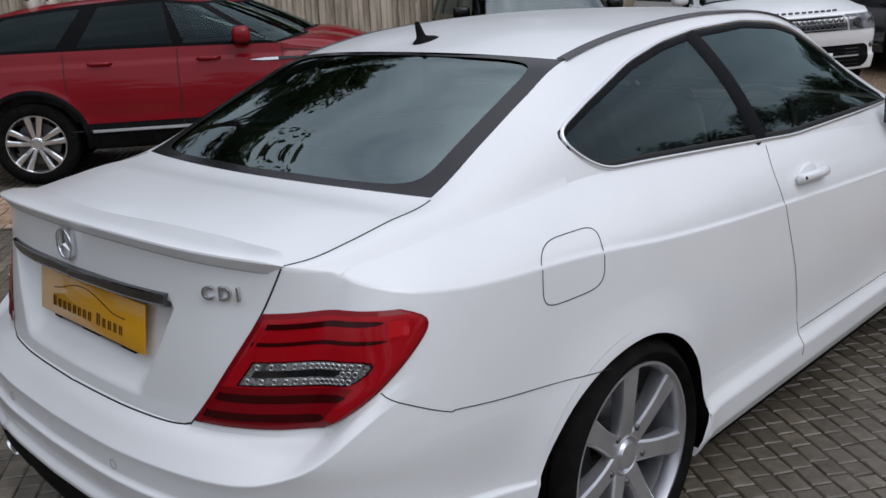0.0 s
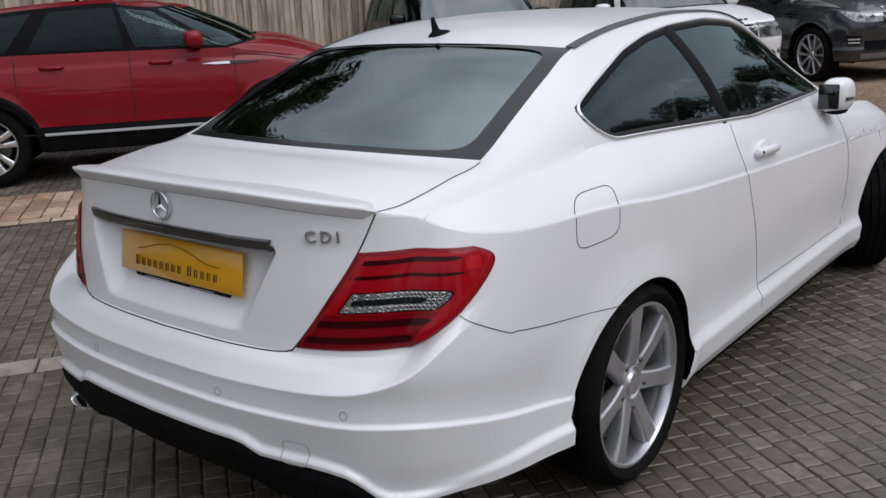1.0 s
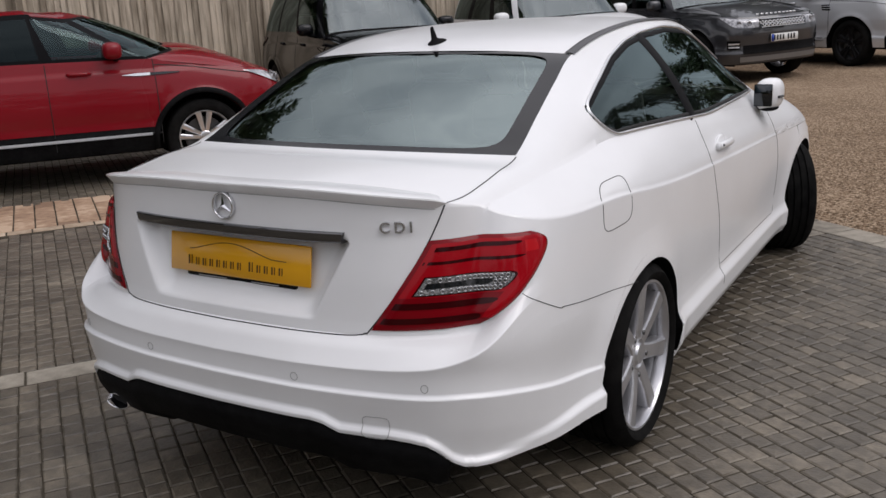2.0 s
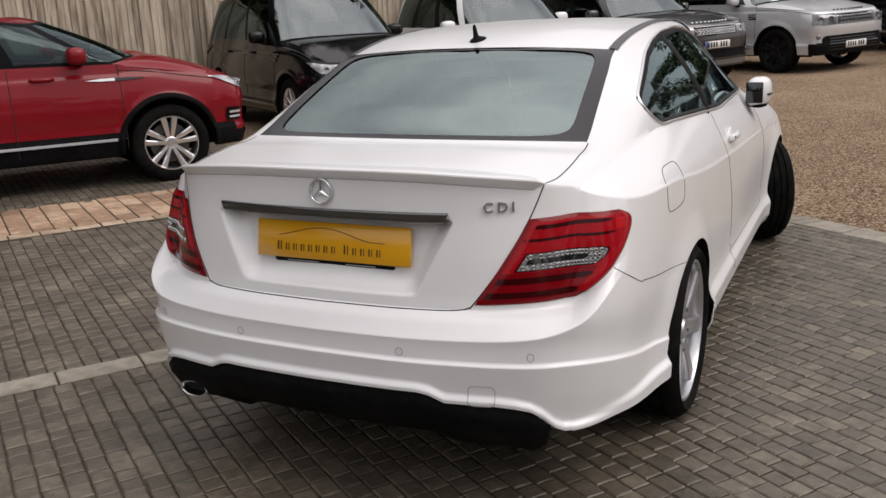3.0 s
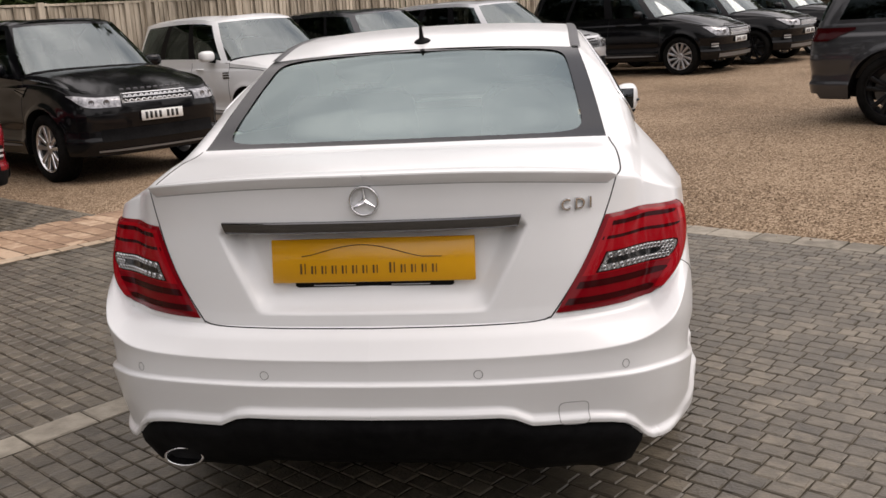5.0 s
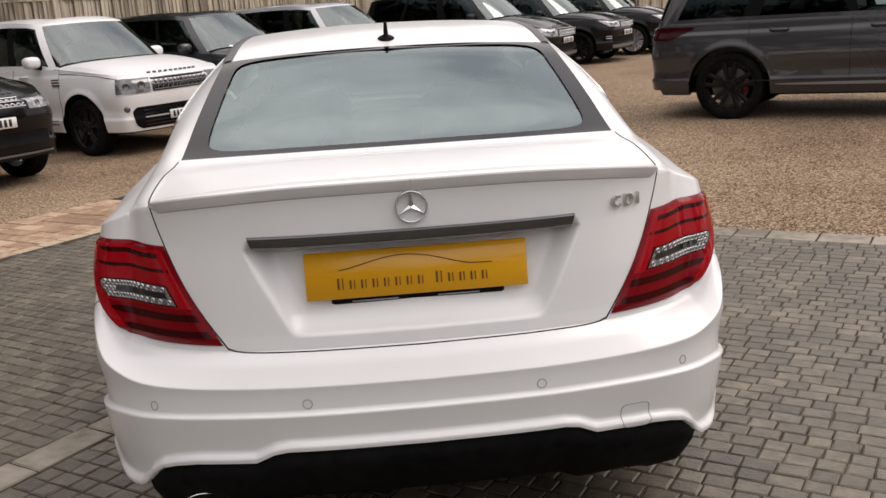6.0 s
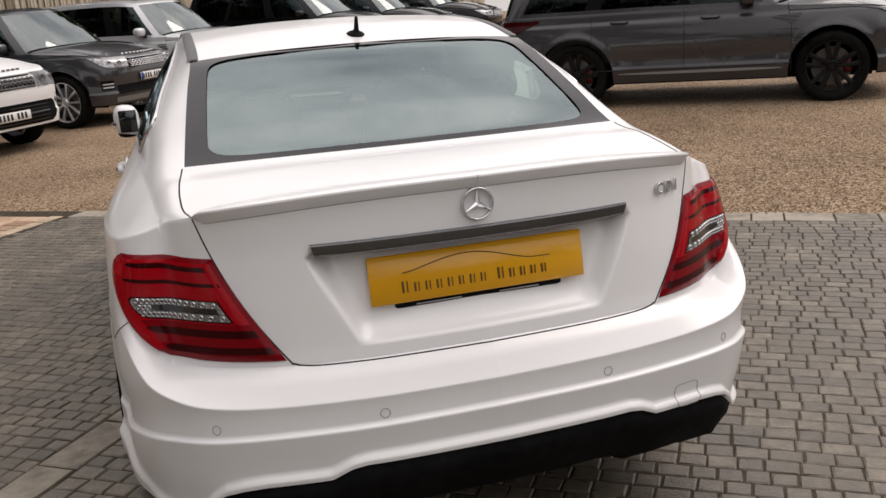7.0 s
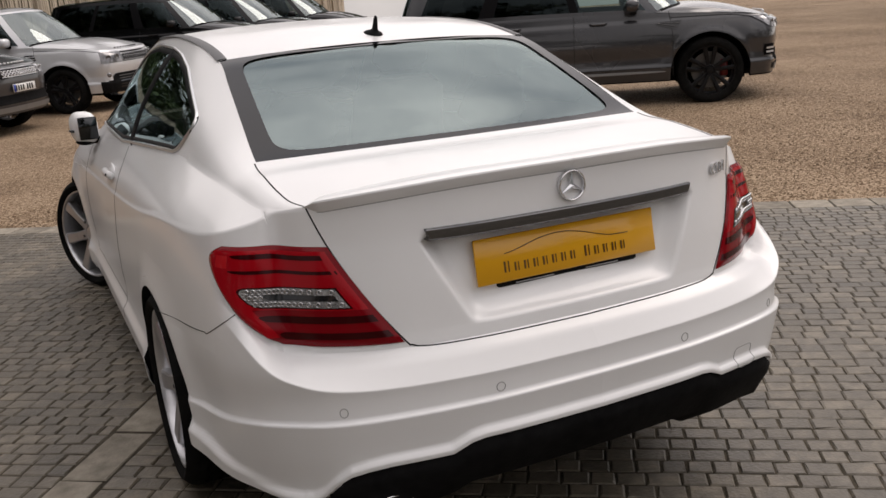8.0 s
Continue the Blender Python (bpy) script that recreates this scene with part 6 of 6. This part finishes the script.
            lean_v = .0
        elif grille == "dark":
            yv, hv, zv, lean_v = np.linspace(L - 1.46, L - 1.28, n_v), np.full(n_v, .045), np.full(n_v, belt - .20), -.03
        else:
            yv, hv, zv, lean_v = np.linspace(L - 1.52, L - 1.28, n_v), np.linspace(.012, .055, n_v), np.linspace(belt - .15, belt - .185, n_v), .10
        top_v, low_v = ky(yv + lean_v), ky(yv)
        vent = sk(np.stack([low_v, top_v]), np.stack([zv - hv, zv + hv])) + np.array([.010, 0, 0])
        part("side_vent", mesh_of("side_vent", *mir(grid(vent))), M_gloss, car)
        if clad:
            part("vent_blade", mesh_of("vent_blade", *mir(grid(vent[:, :7] + np.array([.004, 0, 0])))), M_satin, car)
        else:
            for fz in (.3, .7):
                part("vent_bar", mesh_of("vent_bar", *mir(tube((vent[0] * (1 - fz) + vent[1] * fz) + np.array([.004, 0, 0]), .006, 6))), colour, car)
        mr = part("door_mirror", mesh_of("door_mirror", *mir(ellipsoid((1.0 * q, sy - .52, belt + .075), (.115, .085, .078), 12, 18, 2.9))), colour, car)
        part("mirror_arm", mesh_of("mirror_arm", *mir(tube([(.86 * q, sy - .48, belt - .01), (.97 * q, sy - .51, belt + .02)], .03, 8))), M_plastic, mr)
        wheel(car, pose(s * (.835 * q), R, wr, 0, 0, 0 if s > 0 else 180), wr, .25, rim, spokes, split, metal, True, calliper, twist, thick)
        wheel(car, pose(s * (.835 * q), F, wr, 0, 0, 0 if s > 0 else 180), wr, .25, rim, spokes, split, metal, True, calliper, twist, thick)
    kw = np.linspace(8.45, 11, 30)
    cw = cab(kw[None, :], np.array([-.02, .035])[:, None]) + np.array([0, .012, .004])
    part("cowl", mesh_of("cowl", *both(grid(cw))), M_plastic, car)
    for x0, x1 in ((-.62, -.02), (-.05, .55)):
        w0, w1 = Vector((x0 * q, sy - .02 - .25 * x0 ** 2, belt + .045)), Vector((x1 * q, sy + .02 - .25 * x1 ** 2, belt + .055))
        part("wiper", mesh_of("wiper", *tube([tuple(w0), tuple(w0.lerp(w1, .5) + Vector((0, .012, .008))), tuple(w1)], .009, 6)), M_plastic, car)
    # cabin fittings
    ms = seats or M_cabin
    part("dashboard", mesh_of("dashboard", *box(1.5 * q, .5, .20, (0, sy - .30, belt - .06), bevel=.05)), M_cabin, car)
    part("cabin_tub", mesh_of("cabin_tub", *join(box(1.6 * q, sy - .9, .05, (0, sy / 2, .55)), box(.04, sy - .8, .55, (.80 * q, sy / 2, .82)), box(.04, sy - .8, .55, (-.80 * q, sy / 2, .82)), box(1.55 * q, .05, .55, (0, .35, .82)))), M_cabin, car)
    for x in (-.40, .40):
        for y in (L * .24, L * .44):
            st = part("seat", mesh_of("seat", *turned(box(.52, .14, .66, (0, 0, .33), taper=.85, bevel=.05), pose(x, y, .80, 14))), ms, car)
            part("head_rest", mesh_of("head_rest", *turned(box(.28, .10, .18, (0, 0, .78), bevel=.04), pose(x, y, .80, 14))), ms, st)
    return car


def park(wheel_xy, heading, L, hw, front=0.88, side=1):
    """The pose that sets the front wheel of one side (1: its right) on a spot, nose towards heading."""
    h = radians(heading)
    f, r = Vector((math.cos(h), math.sin(h))), Vector((math.sin(h), -math.cos(h)))
    p = Vector(wheel_xy) - f * (L - front) - r * (side * .90 * hw / .975)
    pw = Vector(wheel_xy)
    za = ground_z(*pw)
    zr = ground_z(*(pw - f * 2.9))
    pitch = math.degrees(math.atan2(za - zr, 2.9))
    zs = ground_z(*(pw - r * side * 1.7))
    roll = math.degrees(math.atan2(zs - za, 1.7)) * side
    o = Matrix.Translation((p.x, p.y, 0)) @ pose(0, 0, 0, pitch, 0, heading - 90) @ pose(0, 0, 0, 0, roll, 0)
    w = o @ Vector((side * .835 * hw / .975, L - front, 0))
    return Matrix.Translation((0, 0, za - w.z)) @ o


HEAD = -35.0
build_suv("compact_off_roader", "deep red compact off-roader with black arch cladding and silver alloys", park((-4.74, 4.71), 55, 4.40, .96, .91, 1), M_red, L=4.40, hw=.96, H=1.62, belt=1.165, hood=1.115, wr=.37, rim=.258,
          spokes=5, split=.215, thick=1.12, metal=M_satin, low_z=.43, screen_glass=M_doorglass, roof_drop=.11, pillars=M_frame, clad=True, front=.91, base=2.66, side_glass=M_privacy, lamp_h=.10, seats=M_beige, screen_y=3.24, rake=.10)
build_suv("compact_off_roader", "second deep red off-roader parked beside the fence", park((-6.65, 6.35), 55, 4.40, .96, .91, 1), M_red, L=4.40, hw=.96, H=1.62, belt=1.165, hood=1.115, wr=.37, rim=.258,
          spokes=5, split=.215, thick=1.12, metal=M_satin, low_z=.43, screen_glass=M_doorglass, roof_drop=.11, pillars=M_frame, clad=True, front=.91, base=2.66, lamp_h=.10, screen_y=3.24, rake=.10)
build_suv("family_off_roader", "black seven-seat off-roader with bright grille bars", park((-5.2, 7.5), HEAD, 4.95, 1.0), M_black, L=4.95, hw=1.0, H=1.86, belt=1.20, hood=1.17, wr=.385, rim=.265, spokes=5, split=.26, thick=1.05, metal=M_satin, plate="white", lamp_h=.115, nose=.055, skid=.368, grille_up=.038, vents=False)
build_suv("sporting_off_roader", "white off-roader with black wheels and dark grille", park((-3.74, 10.22), -41.0, 4.79, .965), M_white, L=4.79, hw=.965, H=1.80, belt=1.16, hood=1.15, metal=M_blackalloy, spokes=5, split=.15, plate="white", grille="dark", lamp_h=.16)
build_suv("sporting_off_roader", "dark grey off-roader with split-spoke alloys and silver skid plate", park((-2.1, 12.6), HEAD, 4.85, .985), M_grey, L=4.85, hw=.985, H=1.78, belt=1.14, hood=1.14, wr=.39, rim=.29, spokes=5, split=.30, thick=.72, plate="euro")
build_suv("sporting_off_roader", "silver off-roader with black wheels", park((-.17, 14.85), HEAD, 4.79, .965), M_silver, L=4.79, hw=.965, H=1.80, belt=1.16, hood=1.15, metal=M_blackalloy, spokes=5, split=.15, plate="white", grille="dark", lamp_h=.16, low_z=.50)
build_suv("large_off_roader", "black luxury off-roader with many-spoked bright alloys", park((3.05, 17.5), HEAD, 5.0, 1.0), M_black, L=5.0, hw=1.0, H=1.84, belt=1.20, hood=1.13, wr=.39, rim=.275, spokes=12, twist=.22, thick=.62, plate="white", lamp_h=.165, nose=.02)
build_suv("sporting_off_roader", "black off-roader parked beyond the large one", park((4.85, 19.15), HEAD, 4.85, .985), M_black, L=4.85, hw=.985, H=1.78, belt=1.14, hood=1.12, metal=M_blackalloy, spokes=5, split=.2, plate="white")
build_suv("sporting_off_roader", "black off-roader with bright alloys at the end of the row", park((6.7, 21.0), HEAD, 4.85, .985), M_black, L=4.85, hw=.985, H=1.78, belt=1.14, hood=1.11, spokes=10, split=.12)
build_suv("sporting_off_roader", "dark grey off-roader with black wheels on the gravel", park((6.57, 6.88), HEAD, 4.85, .985), M_grey, L=4.85, hw=.985, H=1.78, belt=1.14, hood=1.15, metal=M_blackalloy, spokes=5, split=.22, calliper=M_calliper, wr=.395, rim=.292)
